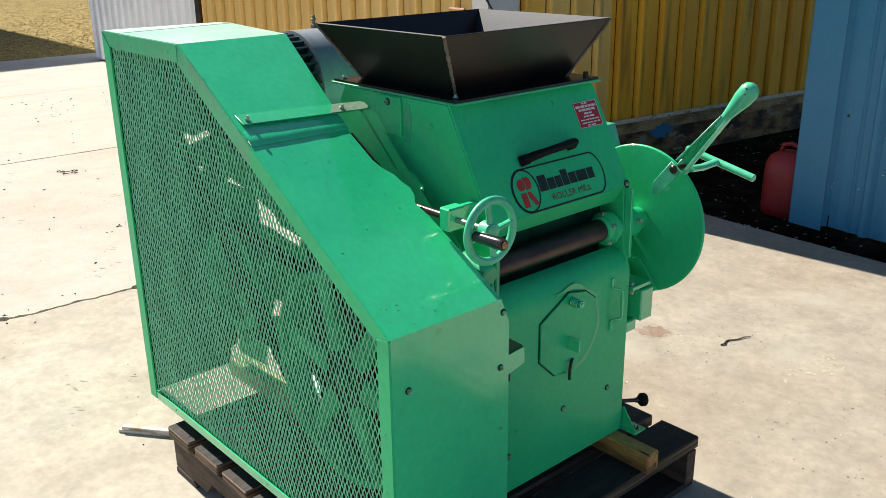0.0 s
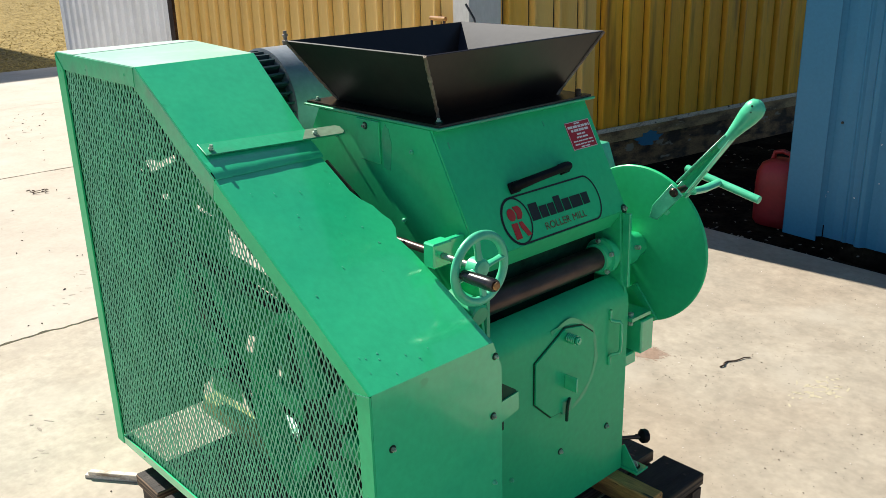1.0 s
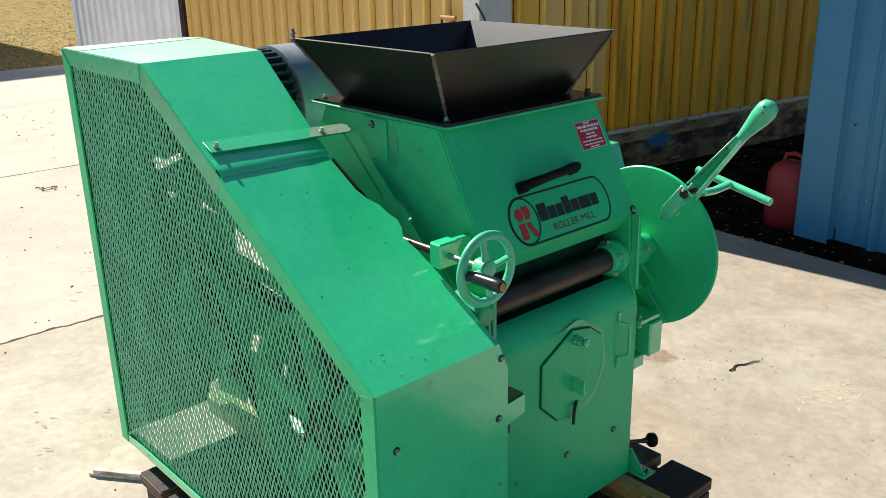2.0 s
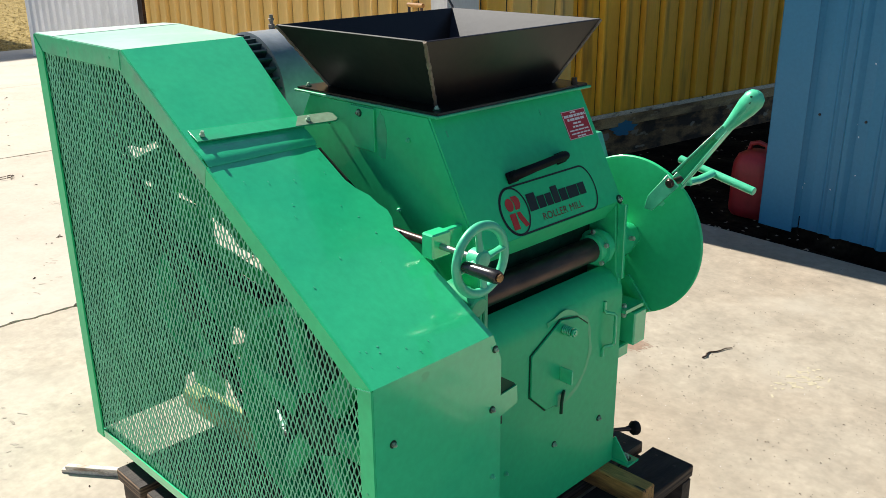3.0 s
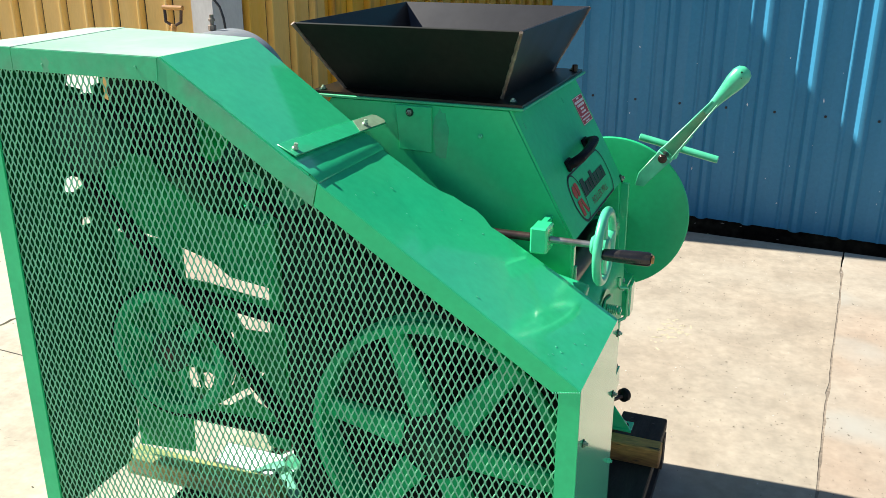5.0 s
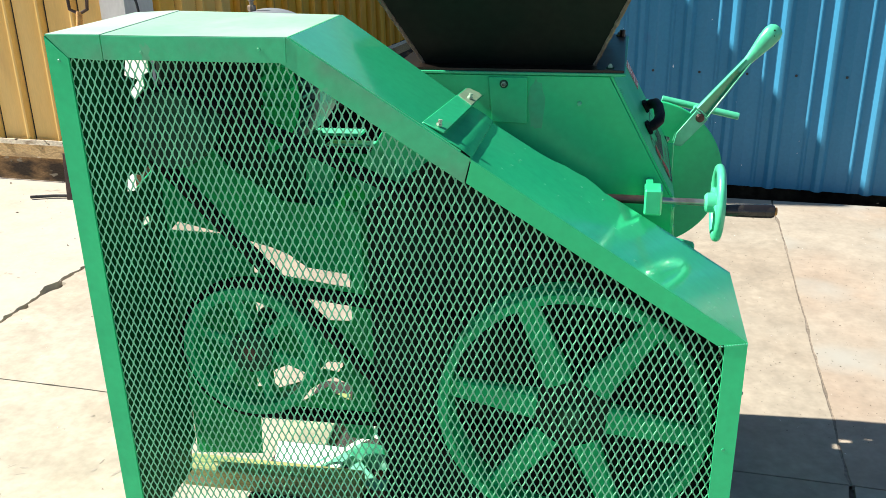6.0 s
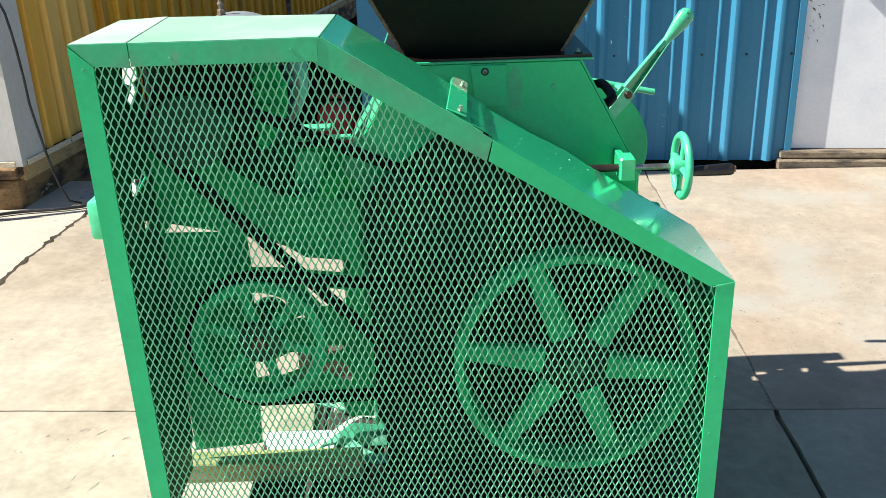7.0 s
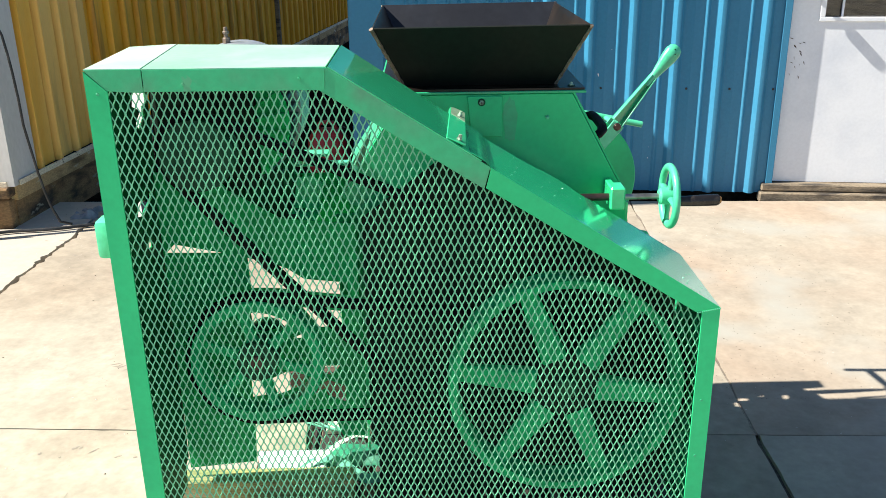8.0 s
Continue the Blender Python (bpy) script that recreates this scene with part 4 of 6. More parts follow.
single("card_sheet", slab([(0.120, 0.436, 0.1405), (0.238, 0.437, 0.1405), (0.228, 0.575, 0.1405), (0.092, 0.590, 0.1405)], (0, 0, 0.006), 0.001), cream_card, (0.17, 0.51, 0.14),
       "cream stained card sheet lying on the pallet deck", "card")
single("wood_offcut", slab([(0.281, 0.512, 0.1405), (0.337, 0.510, 0.1405), (0.330, 0.577, 0.1405), (0.286, 0.575, 0.1405)], (0, 0, 0.016), 0.002), pale_wood, (0.31, 0.54, 0.14),
       "pale square wood offcut on the pallet deck", "offcut", "offcuts on the pallet")
single("wood_offcut", slab([(0.190, 0.600, 0.1405), (0.244, 0.602, 0.1405), (0.238, 0.640, 0.1405), (0.206, 0.644, 0.1405)], (0, 0, 0.022), 0.002), beam_sprayed, (0.22, 0.62, 0.14),
       "olive oversprayed wood offcut on the pallet deck", "offcut", "offcuts on the pallet")
for k, (dy, dz) in enumerate(((0.0, 0.012), (0.014, 0.020), (-0.012, 0.030))):
    course = [Vector((x, y + dy * math.sin(1 + x * 30 + k), 0.144 + dz * (0.5 + 0.5 * math.sin(x * 24 + k)))) for x, y in ((0.130, 0.602), (0.180, 0.590), (0.222, 0.566), (0.262, 0.538), (0.294, 0.517), (0.341, 0.500), (0.415, 0.480))]
    single("wire", tube(course, 0.0032, 8), strap_green, course[0], "pale green bent wire lying over the card", "wire", "wires on the pallet")
bag = bmesh.new()
bmesh.ops.create_grid(bag, x_segments=18, y_segments=12, size=1)
for v in bag.verts:
    lump = 0.55 + 0.45 * noise.noise(Vector((v.co.x * 2.1, v.co.y * 2.1, 8.0)))
    v.co = Vector((0.365 + v.co.x * 0.075, 0.415 + v.co.y * 0.045, 0.142 + 0.024 * lump * max(0, 1 - v.co.x ** 4) * max(0, 1 - v.co.y ** 4)))
bmesh.ops.solidify(bag, geom=bag.faces[:], thickness=0.002)
single("plastic_bag", bag, bag_green, (0.365, 0.415, 0.14), "crumpled pale green plastic bag on the pallet", "plastic bag", smooth=25)

# ---- belt guard ----
G_L, G_D, G_B, G_T = 1.07, 0.265, 0.178, 1.145
KX, KZ = 0.388, 0.708
slope_dir = Vector((G_L - KX, 0, KZ - G_T)).normalized()
slope_out = Vector((-slope_dir.z, 0, slope_dir.x))
guard = thing("belt_guard", (0.53, 0.13, 0.14), "green sheet metal belt guard with an expanded metal side", "belt guard")
T = 0.003


def on_slope(d, y, lift=0.0):
    return Vector((KX, y, G_T)) + slope_dir * d + slope_out * lift


S_LEN = (Vector((G_L, 0, KZ)) - Vector((KX, 0, G_T))).length
part("top_sheet", slab([(0.092, 0, G_T), (KX, 0, G_T), (KX, 0.258, G_T), (0.074, 0.300, G_T)], (0, 0, -T)), green_top_lit, guard, "green top sheet, painted pale for full sun")
part("rear_top_sheet", slab([(0.0, 0, G_T + 0.001), (0.090, 0, G_T + 0.001), (0.072, 0.300, G_T + 0.001), (-0.02, 0.306, G_T - 0.004)], (0, 0, -T)), green_top_glare, guard, "green top sheet, painted paler for sun glare")
part("upper_slope_sheet", slab([on_slope(0.003, 0, 0.002), on_slope(0.300, 0, 0.002), on_slope(0.300, 0.228, 0.002), on_slope(0.003, 0.258, 0.002)], -slope_out * T), green, guard)
low = [on_slope(0.316, 0, -0.001), on_slope(S_LEN, 0, 0.0), on_slope(S_LEN, 0.265, 0.0), on_slope(0.69, 0.262), on_slope(0.585, 0.254), on_slope(0.545, 0.246), on_slope(0.525, 0.258), on_slope(0.505, 0.262),
       on_slope(0.485, 0.254), on_slope(0.462, 0.250), on_slope(0.440, 0.236), on_slope(0.415, 0.228), on_slope(0.316, 0.226, -0.001)]
part("lower_slope_sheet", slab(low, -slope_out * T), green, guard)
scrape = random.Random(31)
for k in range(26):
    d_, y_ = (0.36 + abs(scrape.gauss(0, 0.16)), scrape.uniform(0.02, 0.21)) if k < 16 else (scrape.uniform(0.74, 0.80), scrape.uniform(0.01, 0.12))
    if d_ > S_LEN - 0.012:
        continue
    w_, h_ = scrape.uniform(0.001, 0.005), scrape.uniform(0.001, 0.003)
    part("paint_chip", slab([on_slope(d_, y_, 0.0002), on_slope(d_ + h_, y_ + w_ * 0.4, 0.0002), on_slope(d_ + h_ * 0.6, y_ + w_, 0.0002), on_slope(d_ - h_ * 0.7, y_ + w_ * 0.6, 0.0002)], slope_out * 0.0003), green_light, guard)
lip = bmesh.new()
pts = [(0.277, 0.0022), (0.283, 0.0030), (0.300, 0.0034), (0.316, 0.0020), (0.319, 0.0)]
prev = None
for d, h in pts:
    col = [lip.verts.new(on_slope(d, y, h + 0.0005 * noise.noise(Vector((d * 30, y * 28, 0))))) for y in [0.001 + 0.229 * i / 24 for i in range(25)]]
    if prev:
        for i in range(24):
            lip.faces.new((prev[i], col[i], col[i + 1], prev[i + 1]))
    prev = col
part("joint_strip", lip, green, guard, "rippled overlap strip of the two sheets")


def on_bar(u, v, lift=0.0):
    """A point of the angle bar: u down its width, v along its length."""
    return on_slope(0.230 + 0.017 * v + u * (0.035 - 0.003 * v), 0.010 + 0.302 * v, 0.0036 + 0.005 * u + lift)


bar = slab([on_bar(0, 0), on_bar(1, 0), on_bar(1, 0.97), on_bar(0.75, 1.0), on_bar(0.2, 1.0), on_bar(0, 0.97)], -slope_out * 0.003, 0.0008)
merge(bar, slab([on_bar(0, 0, -0.003), on_bar(0.16, 0, -0.001), on_bar(0.16, 0.97, -0.001), on_bar(0, 0.97, -0.003)], -slope_out * 0.0035))
strip = part("angle_bar", bar, green_worn, guard, "raised angle bar with rubbed paint")
part("bare_end", slab([on_bar(0.06, 0.74, 0.0003), on_bar(0.95, 0.66, 0.0003), on_bar(0.95, 0.965, 0.0003), on_bar(0.72, 0.992, 0.0003), on_bar(0.22, 0.992, 0.0003), on_bar(0.06, 0.965, 0.0003)], slope_out * 0.0004), bare_metal, strip, "end rubbed down to dull grey metal")
for v in (0.05, 0.775):
    at = on_bar(0.62, v, 0.0004)
    up_n = (slope_out - slope_dir * 0.25).normalized()
    part("stud_bolt", merge(rod(at, at + up_n * 0.004, 0.0052, 6), rod(at, at + up_n * 0.010, 0.0032, 10)), bolt_steel, strip)
front = bmesh.new()
merge(front, slab([(G_L, 0, G_B), (G_L, 0.287, G_B), (G_L, 0.2865, 0.655), (G_L, 0.265, KZ), (G_L, 0, KZ)], (-T, 0, 0)))
part("front_sheet", front, green, guard)
part("front_return", slab([(G_L - 0.004, 0.284, G_B), (G_L - 0.004, 0.284, 0.53), (0.995, 0.284, 0.53), (0.995, 0.284, G_B)], (0, -0.002, 0)), green, guard)
notches = [[(0.208, 1.074), (0.262, 1.080), (0.288, 1.062), (0.288, 1.036), (0.262, 1.034), (0.266, 1.014), (0.224, 0.994), (0.206, 1.012), (0.240, 1.030), (0.196, 1.046)],
           [(0.150, 0.846), (0.158, 0.870), (0.178, 0.872), (0.200, 0.862), (0.240, 0.872), (0.246, 0.856), (0.205, 0.846), (0.180, 0.838)],
           [(0.186, 0.766), (0.190, 0.782), (0.214, 0.778), (0.216, 0.764)]]
for name, x, mat, label in (("rear_sheet", 0.0, green, ""), ("rear_lining", 0.0032, green_lining_shade, "inside of the rear sheet, darkened for shade")):
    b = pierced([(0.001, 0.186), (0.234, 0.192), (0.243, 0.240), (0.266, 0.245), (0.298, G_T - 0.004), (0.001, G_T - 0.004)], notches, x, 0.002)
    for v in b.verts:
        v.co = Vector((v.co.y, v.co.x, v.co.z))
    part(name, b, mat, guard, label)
# translucent sheets added over two notches to glow with the sun behind
for y0, y1, z0, z1 in ((0.190, 0.292, 0.990, 1.084), (0.145, 0.192, 0.832, 0.876)):
    glow_face = bmesh.new()
    glow_face.faces.new([glow_face.verts.new(p) for p in ((-0.001, y0, z0), (-0.001, y1, z0), (-0.001, y1, z1), (-0.001, y0, z1))])
    part("notch_glow", glow_face, glow_sheet, guard, "thin sheet added so that sun glows through a notch")
BAND = 0.034
part("top_band", slab([(0.0, 0, G_T), (0.092, 0, G_T), (0.092, 0, G_T - BAND - 0.004), (0.034, 0, G_T - BAND)], (0, -T, 0)), green_worn, guard)
part("top_band", slab([(0.094, -0.001, G_T - 0.001), (KX - 0.001, -0.001, G_T - 0.001), (KX - 0.003, -0.001, G_T - BAND - 0.003), (0.094, -0.001, G_T - BAND - 0.002)], (0, -T, 0)), green_worn, guard)
part("slope_band", slab([on_slope(0.002, 0, 0), on_slope(0.318, 0, 0), on_slope(0.330, 0, -BAND - 0.003), on_slope(-0.014, 0, -BAND - 0.004)], (0, -T, 0)), green_worn, guard)
part("slope_band", slab([on_slope(0.320, 0, 0), on_slope(S_LEN, 0, 0), on_slope(S_LEN - 0.032, 0, -BAND + 0.004), on_slope(0.332, 0, -BAND)], (0, -T - 0.001, 0)), green_satin, guard)
part("rear_stile", slab([(0.0, -0.0005, G_T - 0.002), (0.035, -0.0005, G_T - BAND - 0.001), (0.035, -0.0005, G_B), (0.0, -0.0005, G_B)], (0, -T - 0.001, 0)), green_satin, guard)
part("front_stile", slab([(G_L, -0.0005, KZ - 0.002), (G_L, -0.0005, G_B), (G_L - 0.032, -0.0005, G_B), (G_L - 0.032, -0.0005, KZ - 0.0055)], (0, -T - 0.001, 0)), green_satin, guard)
bead = bmesh.new()
for k in range(11):
    p = Vector((G_L - 0.001, -0.0045, KZ - 0.001)).lerp(Vector((G_L - 0.040, -0.0045, KZ - 0.009)), k / 10)
    merge(bead, rod(p, p + Vector((0, -0.0012, 0)), 0.0016, 8, 0.0006))
part("weld_beads", bead, green_light, guard, "row of small weld beads at the corner")
part("bottom_rail", merge(slab([(0.035, 0, G_B + 0.022), (G_L - 0.033, 0, G_B + 0.022), (G_L - 0.033, 0, G_B), (0.035, 0, G_B)], (0, -T, 0)), slab([(0.0, 0, G_B), (G_L, 0, G_B), (G_L, 0.03, G_B), (0.0, 0.03, G_B)], (0, 0, 0.003))), green, guard)
# the sheet's black stands in for shade behind the sheave
part("back_sheet", slab([(0.43, 0.262, 0.145), (1.066, 0.262, 0.145), (1.066, 0.262, 0.695), (0.62, 0.262, 0.955), (0.415, 0.262, 0.80), (0.415, 0.262, 0.29), (0.43, 0.262, 0.27)], (0, 0.003, 0)), interior_black, guard, "back sheet, blackened for the guard's inner shade")
for x, z, y in ((0.019, 1.106, -0.005), (0.157, 1.12, -0.005), (0.345, 1.127, -0.005), (1.052, 0.52, -0.005), (1.05, 0.40, -0.005), (0.15, 0.19, -0.004), (0.6, 0.19, -0.004)):
    part("rivet", rod((x, y + 0.002, z), (x, y - 0.0002, z), 0.0028, 10), green_worn, guard)
for y, z in ((0.270, 0.680), (0.264, 0.566), (0.036, 0.60), (0.265, 0.43), (0.03, 0.36)):
    hex_bolt((G_L, y, z), (1, 0, 0), 0.0045, 0.004, guard, None if z > 0.5 else green_light)

# expanded metal: strands between the bonds of the diamonds
SWD, LWD = 0.0125, 0.0272
KNUCKLE = Vector((0, 0, 0.0026))
LEAN = -0.45  # the strands stand askew in the sheet, as the slitting press leaves them
verts, faces = [], []


def strand(p, q, lean, half=0.00100):
    d = (q - p).normalized()
    side = d.cross(Vector((0, 1, 0)))
    wide = (side * math.cos(lean) + Vector((0, 1, 0)) * math.sin(lean)) * half
    thick = d.cross(wide).normalized() * 0.00065
    i = len(verts)
    verts.extend([p - wide - thick, p + wide - thick, p + wide + thick, p - wide + thick, q - wide - thick, q + wide - thick, q + wide + thick, q - wide + thick])
    faces.extend([(i, i + 1, i + 5, i + 4), (i + 1, i + 2, i + 6, i + 5), (i + 2, i + 3, i + 7, i + 6), (i + 3, i, i + 4, i + 7)])


def in_panel(p):
    if not (0.030 < p.x < G_L - 0.028 and G_B + 0.016 < p.z < G_T - BAND + 0.004):
        return False
    return (p - Vector((KX, 0, G_T))).dot(slope_out) < -BAND + 0.007


rows, cols = int(0.96 / (LWD / 2)) + 1, int(1.05 / (SWD / 2)) + 1
for i in range(rows):
    for j in range(cols):
        if (i + j) % 2:
            continue
        p = Vector((0.026 + j * SWD / 2, 0.003 + 0.0012 * math.sin(j * 0.21) * math.sin(i * 0.17), G_B + 0.01 + i * LWD / 2))
        p.y += 0.0006 * math.sin(i * 1.9 + j)
        if in_panel(p):
            strand(p - KNUCKLE, p + KNUCKLE, -0.42, 0.0017)
        for dj in (-1, 1):
            q = p + Vector((dj * SWD / 2, 0, LWD / 2))
            if in_panel(p) and in_panel(q):
                strand(p + KNUCKLE * 0.9 + Vector((dj * 0.0007, 0, 0)), q - KNUCKLE * 0.9 - Vector((dj * 0.0007, 0, 0)), LEAN)
me = bpy.data.meshes.new("expanded_metal")
me.from_pydata([(v - Vector((0.53, 0.13, 0.14))) * K for v in verts], [], faces)
me.materials.append(mesh_green)
screen = new("expanded_metal", me)
screen.parent = guard
tagged(screen, "green diamond expanded metal screen")
part("latch_box", merge(box(-0.048, -0.004, 0.06, 0.115, 0.795, 0.868, 0.010, 2), rod((-0.024, 0.09, 0.862), (-0.016, 0.09, 0.892), 0.014, 12)), green_light, guard, "green switch box on the guard's edge")
part("latch_tab", box(-0.012, -0.001, 0.03, 0.05, 0.655, 0.715, 0.002), green, guard)

# ---- roller mill ----
mill = thing("roller_mill", (0.72, 0.55, 0.19), "bright green painted roller mill with handwheel and lever", "roller mill")
Y0, Y1 = 0.335, 0.765
side = [(0.50, 1.033), (0.845, 1.033), (0.966, 0.812), (0.975, 0.66), (0.985, 0.64), (0.985, 0.19), (0.44, 0.19), (0.40, 0.30), (0.40, 0.80), (0.370, 0.822)]
for name, y, dy in (("side_plate", Y0, 0.008), ("side_plate", Y1 - 0.008, 0.008)):
    part(name, slab([(x, y, z) for x, z in side], (0, dy, 0), 0.0012), green_satin, mill)
part("side_patch", slab([(0.632, Y0, 1.030), (0.703, Y0, 1.030), (0.703, Y0, 0.947), (0.640, Y0, 0.949)], (0, -0.005, 0), 0.0012), green_satin, mill, "bolted cover plate")
hex_bolt((0.661, Y0 - 0.005, 1.018), (0, -1, 0), 0.005, 0.004, mill)
for x, z in ((0.795, 0.985), (0.765, 0.845), (0.845, 0.80), (0.56, 0.985)):
    hex_bolt((x, Y0, z), (0, -1, 0), 0.0045, 0.003, mill, green_light, False)
scuff_edge = []
for k in range(26):
    a = 2 * math.pi * k / 26
    wob = 1 + 0.45 * noise.noise(Vector((math.cos(a) * 2.0, math.sin(a) * 2.0, 4.0)))
    scuff_edge.append((0.719 + 0.015 * wob * math.cos(a), Y0, 0.982 + 0.046 * wob * math.sin(a)))
part("side_scuff", slab(scuff_edge, (0, -0.0006, 0)), green_worn, mill, "scuffed grey patch in the paint")
slope_n = Vector((0.221, 0, 0.121)).normalized()
panel_down = Vector((0.121, 0, -0.221)).normalized()


def on_panel(d, y, lift=0.0):
    return Vector((0.846, y, 1.033)) + panel_down * d + slope_n * lift


hood = bmesh.new()
merge(hood, slab([on_panel(0.0, Y0 + 0.001), on_panel(0.254, Y0 + 0.001), on_panel(0.254, Y1 + 0.004), on_panel(0.0, Y1 + 0.004)], slope_n * 0.004))
lip0 = on_panel(0.254, 0, 0.002)
merge(hood, slab([(lip0.x + 0.002, Y0 + 0.001, lip0.z), (lip0.x + 0.002, Y1 + 0.004, lip0.z), (lip0.x - 0.028, Y1 + 0.004, lip0.z - 0.042), (lip0.x - 0.028, Y0 + 0.001, lip0.z - 0.042)], (-0.003, 0, 0.002)))
part("front_hood", hood, green_satin, mill)
rear = slab([(0.499, Y0 + 0.009, 1.033), (0.499, Y1 - 0.009, 1.033), (0.368, Y1 - 0.009, 0.822), (0.368, Y0 + 0.009, 0.822)], (0.003, 0, -0.002))
part("rear_hood", rear, green_light, mill)
part("rear_ledge", box(0.207, 0.318, 0.575, 0.622, 0.848, 0.854, 0.001), green_light, mill)
part("rear_ledge", box(0.240, 0.364, 0.572, 0.606, 0.826, 0.832, 0.001), green_light, mill)
# plate added to fill the dark view below the ledge
part("hood_back", box(0.190, 0.398, 0.566, 0.570, 0.62, 0.812, 0.001), green_inner_shade, mill)
part("rear_plate", box(0.400, 0.406, Y0 + 0.009, Y1 - 0.009, 0.20, 0.81, 0.001), green, mill)
part("top_flange", slab([(0.452, 0.332, 1.034), (0.872, 0.332, 1.034), (0.876, 0.775, 1.034), (0.452, 0.775, 1.034)], (0, 0, 0.005), 0.001), green_worn, mill)
for x, y in ((0.845, 0.358), (0.475, 0.352), (0.855, 0.745)):
    hex_bolt((x, y, 1.0442), (0, 0, 1), 0.0048, 0.0035, mill)

prof = [(0.990, 0.192), (0.990, 0.604), (0.988, 0.622), (0.980, 0.640), (0.962, 0.655), (0.940, 0.662)]
inner_prof = [(x - 0.004, z - (0.0 if z < 0.61 else 0.004)) for x, z in prof][::-1]
part("front_plate", slab([(x, 0.2635, z) for x, z in prof + inner_prof], (0, Y1 + 0.002 - 0.2635, 0)), green_satin, mill)
part("front_edge_flange", slab([(0.970, Y1 - 0.004, 0.806), (0.988, Y1 - 0.004, 0.806), (0.990, Y1 - 0.004, 0.642), (0.972, Y1 - 0.004, 0.642)], (0, 0.008, 0), 0.001), green, mill)
hex_bolt((0.97, Y1 - 0.002, 0.815), (1, 0, 0.4), 0.006, 0.004, mill)
# dark sheet added behind the roller as the gap's shade
part("inner_baffle", slab([(0.90, Y0 + 0.01, 0.80), (0.90, Y1 - 0.01, 0.80), (0.90, Y1 - 0.01, 0.55), (0.90, Y0 + 0.01, 0.55)], (0.004, 0, 0)), motor_dark, mill, "added dark sheet for the shade inside the roll gap")
part("end_stay", box(0.962, 0.975, 0.345, 0.357, 0.655, 0.76, 0.002), green_worn, mill)
part("cheek_plate", slab([(0.90, 0.338, 0.80), (0.972, 0.338, 0.80), (0.972, 0.338, 0.742), (0.945, 0.338, 0.68), (0.90, 0.338, 0.66)], (0, 0.012, 0), 0.001), green, mill)
AX = Vector((0.938, 0, 0.708))
roller = part("feed_roller", lathe((AX.x, 0.352, AX.z), (0, 1, 0), [(0, 0.024), (0.002, 0.026), (0.37, 0.026), (0.372, 0.024)], 40), dark_steel, mill, "dark brown oily steel roller")
bearing = bmesh.new()
merge(bearing, lathe((AX.x, 0.712, AX.z), (0, 1, 0), [(0, 0.028), (0.002, 0.032), (0.016, 0.032), (0.018, 0.040), (0.030, 0.040), (0.032, 0.034), (0.044, 0.034)], 28))
hub = part("bearing_flange", bearing, green, mill)
for k in range(5):
    a = 0.4 + k * 1.256
    p = Vector((AX.x + 0.036 * math.cos(a), 0.729, AX.z + 0.036 * math.sin(a)))
    part("bearing_bolt", rod(p, p + Vector((0, -0.008, 0)), 0.005, 6), bolt_steel, hub)

# octagonal access door in the front plate
OC = Vector((0.990, 0.556, 0.523))
octo = [(-0.005, 0.093), (-0.094, 0.045), (-0.094, -0.045), (-0.045, -0.092), (0.020, -0.095), (0.075, -0.055), (0.088, -0.010), (0.086, 0.055), (0.05, 0.082)]
access = part("access_door", slab([(OC.x - 0.001, OC.y + y, OC.z + z) for y, z in octo], (0.006, 0, 0), 0.0008), green_satin, mill, "octagonal green cover plate")
# thin dark line drawn round the cover
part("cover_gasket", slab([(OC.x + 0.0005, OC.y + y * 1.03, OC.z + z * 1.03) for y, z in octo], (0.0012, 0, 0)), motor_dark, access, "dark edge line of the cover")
rub = bmesh.new()
edge_in, edge_out = [], []
for k in range(61):
    a_ = radians(-75 + 190 * k / 60)
    wob = noise.noise(Vector((k * 0.21, 2.0, 0)))
    fat = 0.006 + 0.006 * noise.noise(Vector((k * 0.13, 7.0, 0)))
    for r_, ring_ in ((0.097, edge_in), (0.101 + 0.006 * wob + fat, edge_out)):
        ring_.append(rub.verts.new((OC.x + 0.0005, OC.y + r_ * math.cos(a_), OC.z + r_ * math.sin(a_))))
for k in range(60):
    rub.faces.new((edge_in[k], edge_in[k + 1], edge_out[k + 1], edge_out[k]))
part("rubbed_band", rub, green_rubbed, mill, "rubbed greyish paint round the cover")
spring = bmesh.new()
for i in range(5):
    merge(spring, ring((OC.x + 0.008 + i * 0.0042, OC.y + 0.002, OC.z + 0.072), (1, 0.08, 0.02), 0.0085, 0.0019, 18, 6))
part("spring_bolt", merge(spring, merge(rod((OC.x, OC.y + 0.002, OC.z + 0.072), (OC.x + 0.036, OC.y + 0.003, OC.z + 0.072), 0.0042, 10), rod((OC.x + 0.028, OC.y + 0.003, OC.z + 0.072), (OC.x + 0.034, OC.y + 0.003, OC.z + 0.072), 0.009, 6))),
     green, access)
part("pull_tab", slab([(OC.x + 0.005, OC.y - 0.006, OC.z - 0.008), (OC.x + 0.034, OC.y - 0.002, OC.z - 0.010), (OC.x + 0.034, OC.y - 0.002, OC.z - 0.043), (OC.x + 0.005, OC.y - 0.006, OC.z - 0.040)], (0, 0.004, 0), 0.001), green, access)
part("latch_hook", tube([(OC.x + 0.006, OC.y + 0.010, OC.z - 0.070), (OC.x + 0.013, OC.y - 0.002, OC.z - 0.072), (OC.x + 0.014, OC.y - 0.006, OC.z - 0.085), (OC.x + 0.014, OC.y - 0.007, OC.z - 0.112)], 0.0035, 8), motor_dark, access)
